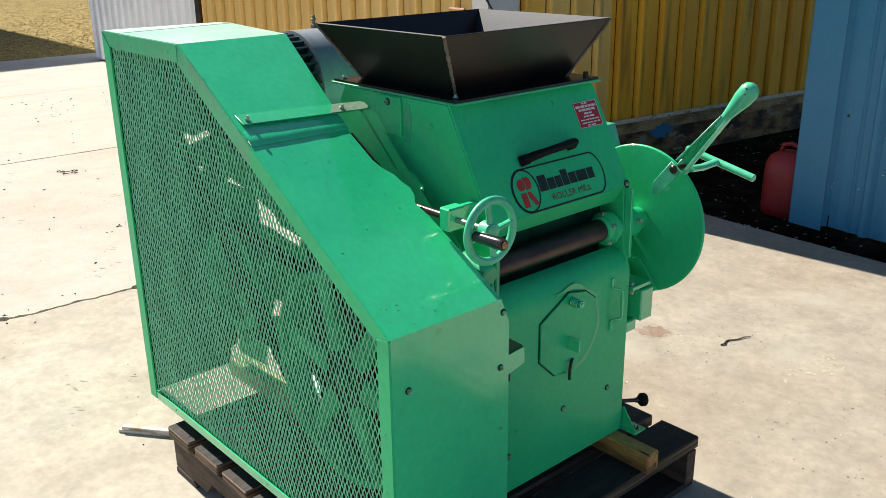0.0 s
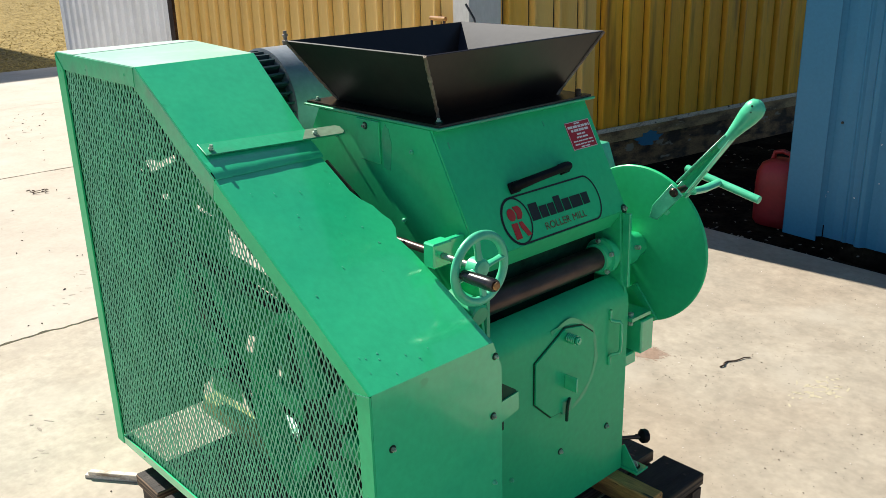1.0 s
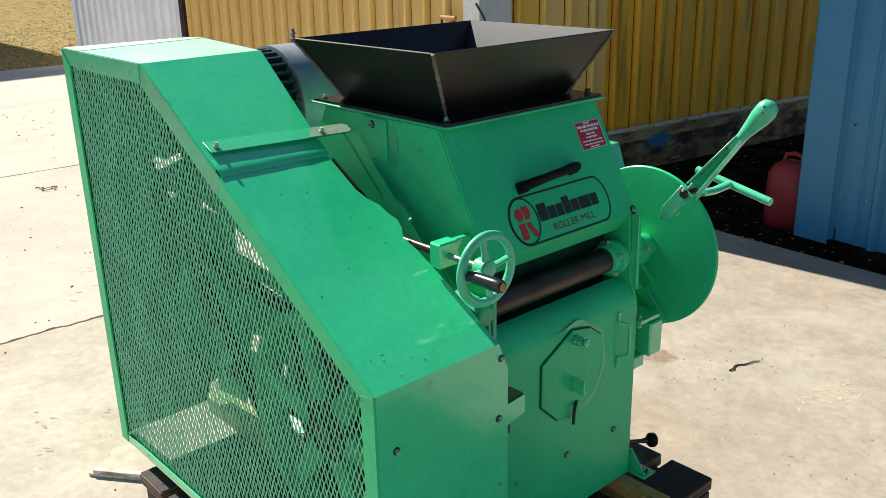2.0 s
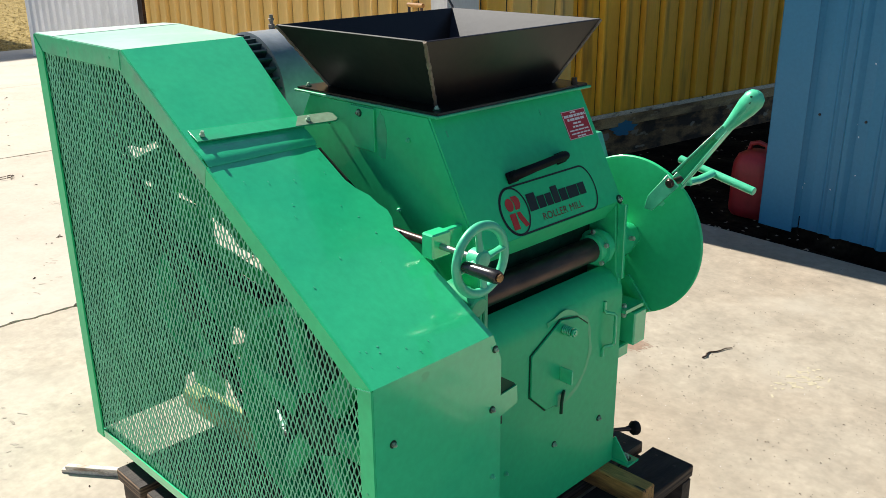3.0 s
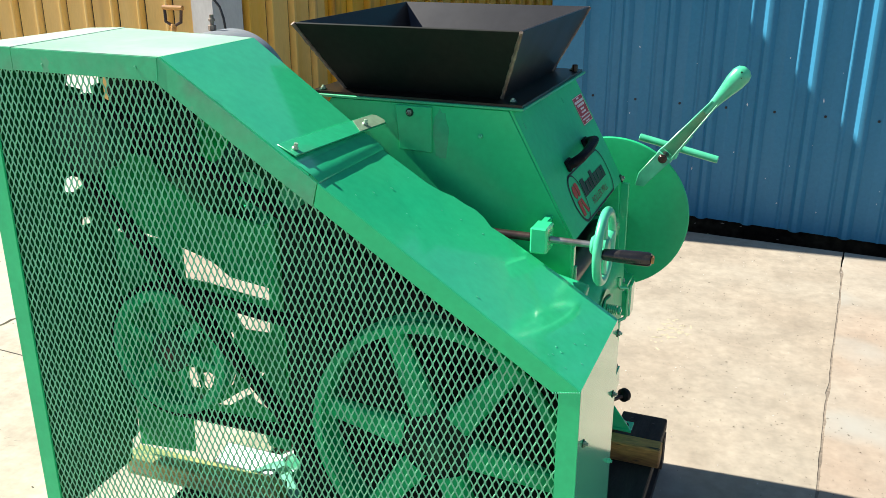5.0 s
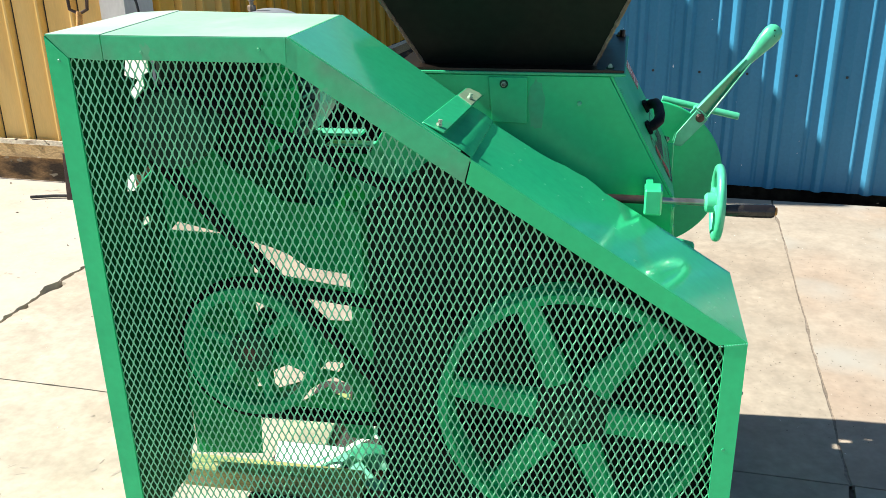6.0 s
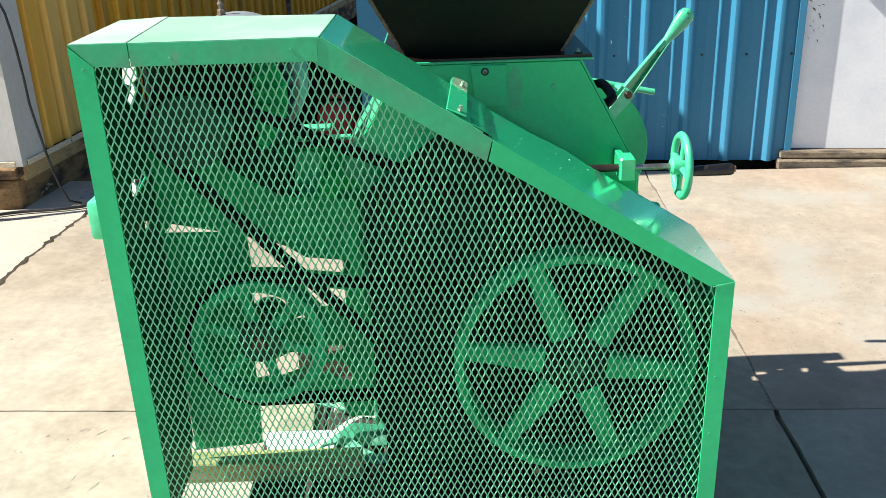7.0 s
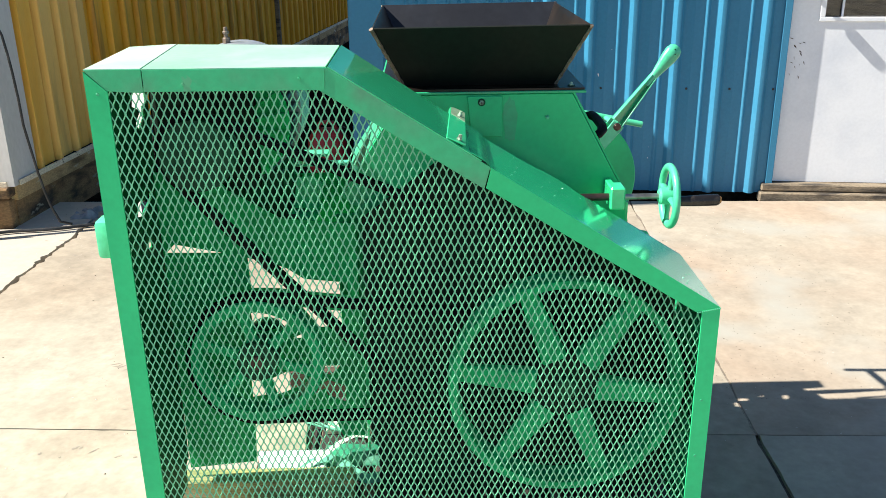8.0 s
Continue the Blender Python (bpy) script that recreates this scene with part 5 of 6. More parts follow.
part("latch_plate", box(OC.x + 0.001, OC.x + 0.007, OC.y - 0.012, OC.y + 0.018, OC.z - 0.100, OC.z - 0.068, 0.002), green_worn, access)
for y, z, mt in ((0.704, 0.329, None), (0.547, 0.333, None), (0.395, 0.335, green_light), (0.372, 0.282, None)):
    hex_bolt((0.990, y, z), (1, 0, 0), 0.0048, 0.004, mill, mt)
# U-shaped pull bar with bent ends
yy, zz = 0.714, 0.545
part("pull_bar", tube([(0.992, yy - 0.012, zz + 0.064), (0.992, yy - 0.012, zz + 0.045), (0.996, yy - 0.012, zz + 0.040), (1.007, yy + 0.001, zz + 0.037), (1.010, yy + 0.003, zz + 0.032), (1.010, yy + 0.003, zz - 0.030),
     (1.007, yy + 0.001, zz - 0.036), (0.996, yy - 0.010, zz - 0.040), (0.992, yy - 0.012, zz - 0.046), (0.992, yy - 0.012, zz - 0.064)], 0.0038, 10), green, mill)
# slots and tabs where the guard meets the mill's front
part("edge_tab", slab([(1.068, 0.2872, 0.541), (1.068, 0.334, 0.552), (1.068, 0.332, 0.587), (1.068, 0.2872, 0.583)], (-0.003, 0, 0)), green, guard)
# dark pieces put the shade of a recess and a slot into colour
part("tab_recess", slab([(1.0645, 0.2872, 0.621), (1.0645, 0.2872, 0.580), (1.0645, 0.332, 0.586), (1.0645, 0.328, 0.592)], (-0.003, 0, 0)), motor_dark, guard, "dark three-cornered plate for the shaded recess above the tab")
part("tab_slot", box(1.060, 1.0645, 0.2875, 0.2975, 0.522, 0.540, 0), motor_dark, guard, "small dark block for the shaded slot under the tab")
# foot with bolt on the far beam
part("foot", merge(slab([(0.90, Y1 + 0.002, 0.190), (1.035, Y1 + 0.002, 0.190), (1.035, Y1 + 0.045, 0.190), (0.90, Y1 + 0.045, 0.190)], (0, 0, 0.006), 0.001),
     slab([(0.93, Y1 + 0.004, 0.196), (0.99, Y1 + 0.004, 0.250), (0.99, Y1 + 0.010, 0.250), (1.03, Y1 + 0.010, 0.196)], (0, 0.003, 0))), green, mill)
hex_bolt((1.012, Y1 + 0.024, 0.196), (0, 0, 1), 0.009, 0.008, mill)
part("foot", slab([(0.90, Y0 - 0.04, 0.190), (0.985, Y0 - 0.04, 0.190), (0.985, Y0, 0.190), (0.90, Y0, 0.190)], (0, 0, 0.006), 0.001), green, mill)
# sampling rod with a black knob
part("drain_rod", rod((0.955, 0.74, 0.262), (0.998, 0.825, 0.252), 0.005, 10), dark_steel, mill)
part("knob", lathe((0.992, 0.818, 0.252), (0.045, 0.09, -0.008), [(0, 0.006), (0.008, 0.007), (0.012, 0.013), (0.016, 0.0165), (0.026, 0.0165), (0.030, 0.014)], 24), plastic_black, mill, "round black plastic knob")
# bearing bracket on the far side
part("side_bracket", merge(box(0.955, 1.005, 0.80, 0.845, 0.475, 0.555, 0.003), slab([(0.90, 0.770, 0.56), (1.00, 0.770, 0.56), (1.00, 0.840, 0.56), (0.90, 0.840, 0.56)], (0, 0, 0.008))), green, mill)
part("side_bracket", box(0.93, 0.985, 0.770, 0.812, 0.445, 0.475, 0.003), green, mill)
part("bracket_bolt", rod((0.985, 0.785, 0.545), (0.985, 0.785, 0.575), 0.006, 8), bolt_steel, mill)

# adjusting disc, lever and cross handle
DC = Vector((0.930, 0.868, 0.700))
disc = part("adjusting_disc", lathe(DC, (0, 1, 0), [(0, 0.172), (0.0008, 0.178), (0.003, 0.180), (0.007, 0.180), (0.009, 0.178)], 96), green_satin, mill)
part("disc_hub", lathe((DC.x, Y1, DC.z), (0, 1, 0), [(0, 0.030), (0.03, 0.034), (0.06, 0.040), (0.075, 0.036), (0.103, 0.030)], 28), green, disc)
part("hub_bolt", rod((DC.x + 0.03, Y1 + 0.055, DC.z + 0.012), (DC.x + 0.048, Y1 + 0.052, DC.z + 0.016), 0.005, 6), bolt_steel, disc)
part("disc_rib", slab([(0.925, 0.862, 0.60), (0.940, 0.862, 0.61), (1.002, 0.862, 0.538), (0.990, 0.862, 0.530)], (0, 0.006, 0), 0.001), green, disc)
PV, TIP = Vector((1.045, 0.855, 0.850)), Vector((1.191, 0.870, 1.040))
arm = (TIP - PV).normalized()
across = arm.cross(Vector((0, 1, 0))).normalized()
A0, A1, wide0, wide1 = 0.010, 0.158, 0.0165, 0.0085
far_y, near_y = Vector((0, 0.009, 0)), Vector((0, -0.011, 0))
lever_ob = part("lever_arm", slab([PV + arm * A0 - across * wide0 + far_y, PV + arm * A1 - across * wide1 + far_y, PV + arm * A1 + across * wide1 + far_y, PV + arm * A0 + across * wide0 + far_y], (0, 0.003, 0), 0.0006), green, mill)
for sgn in (-1, 1):
    p, q = PV + arm * A0 + across * wide0 * sgn, PV + arm * A1 + across * wide1 * sgn
    part("arm_flange", slab([p + near_y, q + near_y * 0.8, q + far_y, p + far_y], -across * 0.0032 * sgn, 0.0007), green_light, lever_ob)
grip = [(-0.02, 0.008), (0.0, 0.0095), (0.018, 0.0115), (0.04, 0.0155), (0.066, 0.0205), (0.086, 0.0215), (0.098, 0.017), (0.104, 0.008)]
part("lever_grip", tube([PV + arm * (0.148 + d) for d, _ in grip], 0.01, 16, [r_ for _, r_ in grip], (0.8, 1)), green_light, lever_ob)
for d_, turn_, size_ in ((0.093, 0.25, 0.0028), (0.084, -0.2, 0.0014)):
    o_ = across * math.sin(turn_) - Vector((0, 1, 0)) * math.cos(turn_)
    c_ = PV + arm * (0.148 + d_) + o_ * (0.0195 if d_ < 0.09 else 0.0165)
    part("grip_scuff", lathe(c_ - o_ * 0.004, o_, [(0, size_), (0.0042, size_ * 0.7)], 7), motor_dark, lever_ob, "dark scuff in the paint")
yoke = bmesh.new()
back = -arm
for yb in (-0.017, 0.017):
    merge(yoke, slab([PV + across * 0.017 + Vector((0, yb, 0)) + arm * 0.008, PV - across * 0.017 + Vector((0, yb, 0)) + arm * 0.008, PV - across * 0.012 + back * 0.075 + Vector((0, yb, 0)), PV + across * 0.004 + back * 0.085 + Vector((0, yb, 0)),
                      PV + across * 0.017 + back * 0.06 + Vector((0, yb, 0))], (0, 0.006 * (1 if yb > 0 else -1), 0), 0.001))
yoke_ob = part("lever_yoke", yoke, green_light, mill)
part("pivot_pin", merge(rod(PV + Vector((0, -0.030, 0)), PV + Vector((0, 0.034, 0)), 0.0075, 14), rod(PV + Vector((0, -0.028, 0)), PV + Vector((0, -0.023, 0)), 0.010, 16)), dark_steel, yoke_ob)
part("locking_pawl", tube([PV + Vector((0.012, 0.0, -0.014)), PV + Vector((0.020, 0.002, 0.0)), PV + Vector((0.035, 0.003, 0.022)), PV + Vector((0.055, 0.004, 0.05))], 0.0025, 8), green_light, lever_ob)
CB1, CB2 = Vector((0.965, 1.000, 0.856)), Vector((1.150, 0.995, 0.818))
mid = CB1.lerp(CB2, 0.46)
handle = part("cross_handle", rod(CB1, CB2, 0.0088, 16), green_light, mill)
part("cross_stem", tube([PV + Vector((0.015, 0.02, -0.004)), PV + Vector((0.012, 0.07, -0.010)), mid], 0.011, 12, flat=(1, 0.7)), green_light, handle)

# handwheel on its screw
HW = Vector((1.038, 0.268, 0.834))
wheel = part("handwheel", ring(HW, (1, 0, 0), 0.0585, 0.0085, 56, 12, 0.9), green_light, mill, "pale green cast handwheel")
part("wheel_hub", lathe(HW + Vector((-0.022, 0, 0)), (1, 0, 0), [(0, 0.013), (0.004, 0.017), (0.026, 0.018), (0.030, 0.014), (0.031, 0.008)], 24), green_light, wheel)
for k in range(4):
    a = 0.15 + k * math.pi / 2
    o = Vector((0, math.cos(a), math.sin(a)))
    part("wheel_spoke", tube([HW + o * 0.012, HW + o * 0.035, HW + o * 0.056], 0.006, 10, [0.0085, 0.0065, 0.0075], (1, 0.7)), green_light, wheel)
ga = HW + Vector((0.006, -0.047, 0.003))
part("crank_grip", lathe(ga, (0.082, -0.003, 0.003), [(0, 0.0065), (0.003, 0.0095), (0.02, 0.0105), (0.055, 0.0115), (0.074, 0.0115), (0.079, 0.0095)], 20), grip_black, wheel, "shiny black turned grip")
part("grip_end", rod(ga + Vector((0.079, -0.003, 0.003)), ga + Vector((0.083, -0.003, 0.003)), 0.007, 8), beam_wood, wheel, "bare wooden end of the grip")
part("screw_shaft", rod((0.945, HW.y, HW.z), (1.022, HW.y, HW.z), 0.0058, 14), steel, mill)
part("screw_shaft", rod((0.72, HW.y, HW.z), (0.92, HW.y, HW.z), 0.0075, 14), dark_steel, mill)
part("screw_block", merge(box(0.915, 0.945, 0.248, 0.292, 0.812, 0.858, 0.003), box(0.918, 0.932, 0.29, 0.336, 0.816, 0.854, 0.002)), green, mill)
part("spring_housing", merge(rod((0.93, 0.300, 0.742), (1.005, 0.300, 0.725), 0.022, 20), box(0.92, 0.96, 0.285, 0.336, 0.70, 0.742, 0.004)), green_worn, mill, "pale dusty green housing")

# black pull handle on the hood
h0, h1 = on_panel(0.144, 0.472, 0.004), on_panel(0.134, 0.632, 0.004)
hmid = lambda k, lift: h0.lerp(h1, k) + slope_n * lift
hp = [hmid(0.02, 0.0), hmid(0.03, 0.012), hmid(0.10, 0.024), hmid(0.3, 0.029), hmid(0.7, 0.029), hmid(0.90, 0.024), hmid(0.97, 0.012), hmid(0.98, 0.0)]
part("hood_handle", merge(tube(hp, 0.0105, 12, [0.011, 0.012, 0.0118, 0.0105, 0.0105, 0.0118, 0.012, 0.011], (1.0, 0.8)), merge(slab([hmid(-0.05, 0) - panel_down * 0.011, hmid(0.12, 0) - panel_down * 0.011, hmid(0.12, 0) + panel_down * 0.011, hmid(-0.05, 0) + panel_down * 0.011], slope_n * 0.008, 0.002),
     slab([hmid(0.88, 0) - panel_down * 0.011, hmid(1.05, 0) - panel_down * 0.011, hmid(1.05, 0) + panel_down * 0.011, hmid(0.88, 0) + panel_down * 0.011], slope_n * 0.008, 0.002))), plastic_black, mill, "black moulded pull handle")
for d, y in ((0.03, 0.62), (0.03, 0.36)):
    part("hood_mark", slab([on_panel(d, y, 0.0042), on_panel(d, y + 0.003, 0.0042), on_panel(d + 0.012, y + 0.003, 0.0042), on_panel(d + 0.012, y, 0.0042)], slope_n * 0.0006), green_worn, mill)

# badge: outlined barrel, red device, bars for the brand, and the readable kind of machine
BD = 0.206


def badge(y, d, lift=0.0047):
    return on_panel(BD + d, y, lift)


def outline(points, w):
    b = bmesh.new()
    n_ = len(points)
    inner, outer = [], []
    for i in range(n_):
        p, q, s_ = Vector(points[i - 1]), Vector(points[i]), Vector(points[(i + 1) % n_])
        t = (s_ - p).normalized()
        nn = Vector((-t.y, t.x))
        inner.append(q + nn * w / 2)
        outer.append(q - nn * w / 2)
    vi = [b.verts.new(badge(*p)) for p in inner]
    vo = [b.verts.new(badge(*p)) for p in outer]
    for i in range(n_):
        b.faces.new((vi[i], vi[(i + 1) % n_], vo[(i + 1) % n_], vo[i]))
    return b


arc = lambda cy, cd, ry, rd, a0, a1, n_: [(cy + ry * math.cos(a0 + (a1 - a0) * i / n_), cd + rd * math.sin(a0 + (a1 - a0) * i / n_)) for i in range(n_ + 1)]
decal = part("badge_outline", outline(arc(0.455, 0.0, 0.036, 0.046, math.pi / 2, 3 * math.pi / 2, 24) + arc(0.672, 0.0, 0.030, 0.046, -math.pi / 2, math.pi / 2, 24), 0.0036), decal_black, mill, "black barrel-shaped badge outline")
part("badge_ring", outline(arc(0.457, 0.0, 0.036, 0.045, 0, 2 * math.pi * 35 / 36, 35), 0.0036), decal_black, decal)
poly = lambda pts_: slab([badge(*p) for p in pts_], slope_n * 0.0005)
device = bmesh.new()
merge(device, poly([(0.447 + 0.0105 * math.cos(a), -0.014 + 0.0125 * math.sin(a)) for a in (2 * math.pi * i / 20 for i in range(20))]))
merge(device, poly([(0.455, -0.028), (0.470, -0.028), (0.476, -0.021), (0.476, -0.010), (0.470, -0.002), (0.459, -0.002), (0.461, -0.014)]))
merge(device, poly([(0.439, 0.003), (0.455, 0.003), (0.455, 0.034), (0.439, 0.034)]))
merge(device, poly([(0.459, 0.003), (0.468, 0.003), (0.482, 0.032), (0.471, 0.034), (0.460, 0.014)]))
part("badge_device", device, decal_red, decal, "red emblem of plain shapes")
for y0, w, top_ in ((0.497, 0.024, -0.024), (0.524, 0.021, -0.014), (0.548, 0.018, -0.014), (0.569, 0.019, -0.024), (0.591, 0.021, -0.014), (0.615, 0.032, -0.014), (0.650, 0.020, -0.014)):
    part("badge_bar", poly([(y0, top_), (y0 + w, top_), (y0 + w, 0.010), (y0, 0.010)]), decal_black, decal)


def lettering(name, words, size, y, d, parent, mat, lift=0.0048):
    cu = bpy.data.curves.new(name, "FONT")
    cu.body, cu.size, cu.align_x, cu.space_character = words, size * K, "LEFT", 1.05
    tmp = bpy.data.objects.new(name, cu)
    scene.collection.objects.link(tmp)
    me_ = bpy.data.meshes.new_from_object(tmp.evaluated_get(bpy.context.evaluated_depsgraph_get()))
    bpy.data.objects.remove(tmp)
    m = Matrix(((0, -panel_down.x, slope_n.x, 0), (1, 0, 0, 0), (0, -panel_down.z, slope_n.z, 0), (0, 0, 0, 1)))
    me_.transform(Matrix.Translation(badge(y, d, lift) * K - world_place(parent)) @ m)
    me_.materials.clear()
    me_.materials.append(mat)
    ob = new(name, me_)
    ob.parent = parent
    return ob


lettering("badge_words", "ROLLER MILL", 0.0205, 0.523, 0.034, decal, decal_orange)

# red sticker with lines of print too small to read
stick = part("sticker", slab([on_panel(0.046, 0.680, 0.0042), on_panel(0.046, 0.757, 0.0042), on_panel(0.106, 0.757, 0.0042), on_panel(0.106, 0.680, 0.0042)], slope_n * 0.0006), sticker_red, mill, "dark red dealer sticker with pale print")
lines = bmesh.new()
for d, y0, y1, h in ((0.049, 0.708, 0.730, 0.0032), (0.055, 0.685, 0.753, 0.0052), (0.063, 0.692, 0.746, 0.0050), (0.072, 0.706, 0.732, 0.0036), (0.079, 0.702, 0.737, 0.0036), (0.087, 0.688, 0.751, 0.0028), (0.094, 0.690, 0.750, 0.0028), (0.100, 0.706, 0.733, 0.0028)):
    y = y0
    while y < y1 - 0.003:
        w = min(rng.uniform(0.006, 0.017), y1 - y)
        merge(lines, slab([on_panel(d, y, 0.0049), on_panel(d, y + w, 0.0049), on_panel(d + h, y + w, 0.0049), on_panel(d + h, y, 0.0049)], slope_n * 0.0003))
        y += w + 0.0022
edge = 0.0011
for d0, d1, ya, yb in ((0.0465, 0.0476, 0.6805, 0.7565), (0.1044, 0.1055, 0.6805, 0.7565), (0.0476, 0.1044, 0.6805, 0.6816), (0.0476, 0.1044, 0.7554, 0.7565)):
    merge(lines, slab([on_panel(d0, ya, 0.0049), on_panel(d0, yb, 0.0049), on_panel(d1, yb, 0.0049), on_panel(d1, ya, 0.0049)], slope_n * 0.0003))
part("sticker_print", lines, sticker_pale, stick)

# wheels behind the guard
FW = Vector((0.812, 0.066, 0.508))
R_F = 0.229
rim = bmesh.new()
merge(rim, lathe(FW + Vector((0, 0, 0)), (0, 1, 0), [(0, R_F - 0.017), (0.0, R_F - 0.002), (0.003, R_F), (0.012, R_F), (0.017, R_F - 0.010), (0.022, R_F), (0.030, R_F), (0.035, R_F - 0.010), (0.040, R_F), (0.052, R_F), (0.055, R_F - 0.003), (0.055, R_F - 0.020), (0.0, R_F - 0.017)], 96, False))
fly = part("drive_sheave", rim, green_cast, mill, "large spoked green cast sheave")
for k in range(6):
    a = radians(-8 + 60 * k)
    o, w = Vector((math.cos(a), 0, math.sin(a))), Vector((-math.sin(a), 0, math.cos(a)))
    b = bmesh.new()
    loops = []
    for d, hw_, hd in ((0.060, 0.026, 0.015), (0.14, 0.021, 0.011), (R_F - 0.012, 0.017, 0.008)):
        c = FW + o * d + Vector((0, 0.026, 0))
        loops.append([b.verts.new(c + w * hw_ * x_ + Vector((0, hd * y_, 0))) for x_, y_ in ((-1, -0.6), (-0.8, -1), (0.8, -1), (1, -0.6), (1, 0.6), (0.8, 1), (-0.8, 1), (-1, 0.6))])
    for p_, q_ in zip(loops, loops[1:]):
        for i in range(8):
            b.faces.new((p_[i], p_[(i + 1) % 8], q_[(i + 1) % 8], q_[i]))
    part("sheave_spoke", b, green_cast, fly)
part("sheave_hub", lathe(FW + Vector((0, 0.012, 0)), (0, 1, 0), [(0, 0.030), (0.001, 0.050), (0.004, 0.068), (0.06, 0.068)], 36), interior_black, fly, "dark hub")
part("sheave_shaft", rod(FW + Vector((0, -0.002, 0)), FW + Vector((0, 0.30, 0)), 0.022, 20), motor_dark, fly)
SW = Vector((0.198, 0.165, 0.526))
R_S = 0.135
small = bmesh.new()
merge(small, lathe(SW, (0, 1, 0), [(0, R_S - 0.022), (0, R_S - 0.002), (0.003, R_S), (0.010, R_S), (0.015, R_S - 0.010), (0.020, R_S), (0.028, R_S), (0.033, R_S - 0.010), (0.038, R_S), (0.046, R_S - 0.002), (0.046, R_S - 0.022), (0, R_S - 0.022)], 72, False))
idle = part("small_sheave", small, green_cast, mill, "smaller green cast sheave")
for k in range(6):
    a = radians(-16 + 60 * k)
    o, w = Vector((math.cos(a), 0, math.sin(a))), Vector((-math.sin(a), 0, math.cos(a)))
    c = SW + Vector((0, 0.018, 0))
    part("sheave_spoke", slab([c + o * 0.03 - w * 0.014, c + o * 0.075 - w * 0.009, c + o * 0.120 - w * 0.014, c + o * 0.120 + w * 0.014, c + o * 0.075 + w * 0.009, c + o * 0.03 + w * 0.014], (0, 0.012, 0), 0.002), green_cast, idle)
part("sheave_hub", lathe(SW + Vector((0, 0.002, 0)), (0, 1, 0), [(0, 0.020), (0.001, 0.032), (0.003, 0.042), (0.05, 0.042)], 28), motor_dark, idle)
part("sheave_shaft", rod(SW, SW + Vector((0, 0.16, 0)), 0.017, 16), dark_steel, idle)
part("jack_bearing", merge(box(0.150, 0.246, 0.273, 0.300, 0.476, 0.492, 0.003), rod((SW.x, 0.273, SW.z), (SW.x, 0.31, SW.z), 0.040, 24)), motor_dark, mill)
# rear stand that carries the motor
stand = part("motor_stand", box(0.135, 0.40, 0.335, 0.343, 0.69, 0.735, 0.001), green, mill, "green motor stand channel")
part("motor_plate", box(-0.02, 0.30, 0.33, 0.568, 0.736, 0.745, 0.002), green, stand)
part("plate_tab", slab([(0.268, 0.347, 0.796), (0.322, 0.349, 0.794), (0.330, 0.350, 0.850), (0.306, 0.349, 0.866), (0.276, 0.348, 0.862)], (0, 0.004, 0), 0.001), green_satin, stand)
web = pierced([(0.006, 0.214), (0.006, 0.90), (0.12, 0.90), (0.15, 0.86), (0.25, 0.80), (0.40, 0.785), (0.405, 0.288), (0.352, 0.290), (0.338, 0.331), (0.160, 0.331), (0.155, 0.228)],
              [[(0.176, 0.716), (0.222, 0.704), (0.254, 0.692), (0.290, 0.667), (0.379, 0.657), (0.378, 0.628), (0.292, 0.638), (0.234, 0.646), (0.178, 0.648)],
               [(0.280, 0.603), (0.377, 0.591), (0.374, 0.557), (0.315, 0.555)],
               [(0.172, 0.591), (0.188, 0.597), (0.216, 0.602), (0.256, 0.578), (0.252, 0.557), (0.226, 0.554), (0.200, 0.547), (0.176, 0.553)],
               [(0.254, 0.530), (0.283, 0.544), (0.292, 0.530)],
               [(0.197, 0.432), (0.234, 0.450), (0.256, 0.453), (0.284, 0.449), (0.272, 0.418), (0.234, 0.402), (0.207, 0.392), (0.198, 0.402)],
               [(0.160, 0.439), (0.179, 0.443), (0.190, 0.395), (0.160, 0.390)],
               [(0.292, 0.437), (0.318, 0.464), (0.354, 0.464), (0.337, 0.440), (0.306, 0.445)],
               [(0.228, 0.362), (0.292, 0.408), (0.327, 0.430), (0.367, 0.412), (0.362, 0.374), (0.323, 0.391), (0.318, 0.408), (0.258, 0.366)],
               [(0.012, 0.729), (0.030, 0.748), (0.132, 0.727)]], 0.268, 0.004)
part("stand_stile", box(0.357, 0.402, 0.318, 0.328, 0.288, 0.79, 0.001), green_inner_shade, stand)
part("stand_web", web, green_inner_shade, stand, "plate with rough cut-outs, its green darkened for inner shade")
B0, B1, r0, r1 = Vector((0.198, 0, 0.526)), Vector((0.80, 0, 0.500)), R_S + 0.003, 0.10
run = [B0 + Vector((math.cos(a), 0, math.sin(a))) * r0 for a in [radians(83 + 194 * i / 20) for i in range(21)]] + [B1 + Vector((math.cos(a), 0, math.sin(a))) * r1 for a in [radians(277 + 166 * i / 20) for i in range(21)]]


def belt_loop(course, y):
    belt = bmesh.new()
    loops_ = []
    for i, p_ in enumerate(course):
        n_ = (course[(i + 1) % len(course)] - course[i - 1]).cross(Vector((0, 1, 0))).normalized()
        loops_.append([belt.verts.new(p_ + n_ * dn + Vector((0, y + dy, 0))) for dn, dy in ((0.004, -0.007), (0.004, 0.007), (-0.008, 0.004), (-0.008, -0.004))])
    for i in range(len(course)):
        a_, c_ = loops_[i], loops_[(i + 1) % len(course)]
        for k_ in range(4):
            belt.faces.new((a_[k_], a_[(k_ + 1) % 4], c_[(k_ + 1) % 4], c_[k_]))
    part("drive_belt", belt, belt_rubber, mill, "black rubber drive belt")


for y0_ in (0.177, 0.196):
    belt_loop(run, y0_)
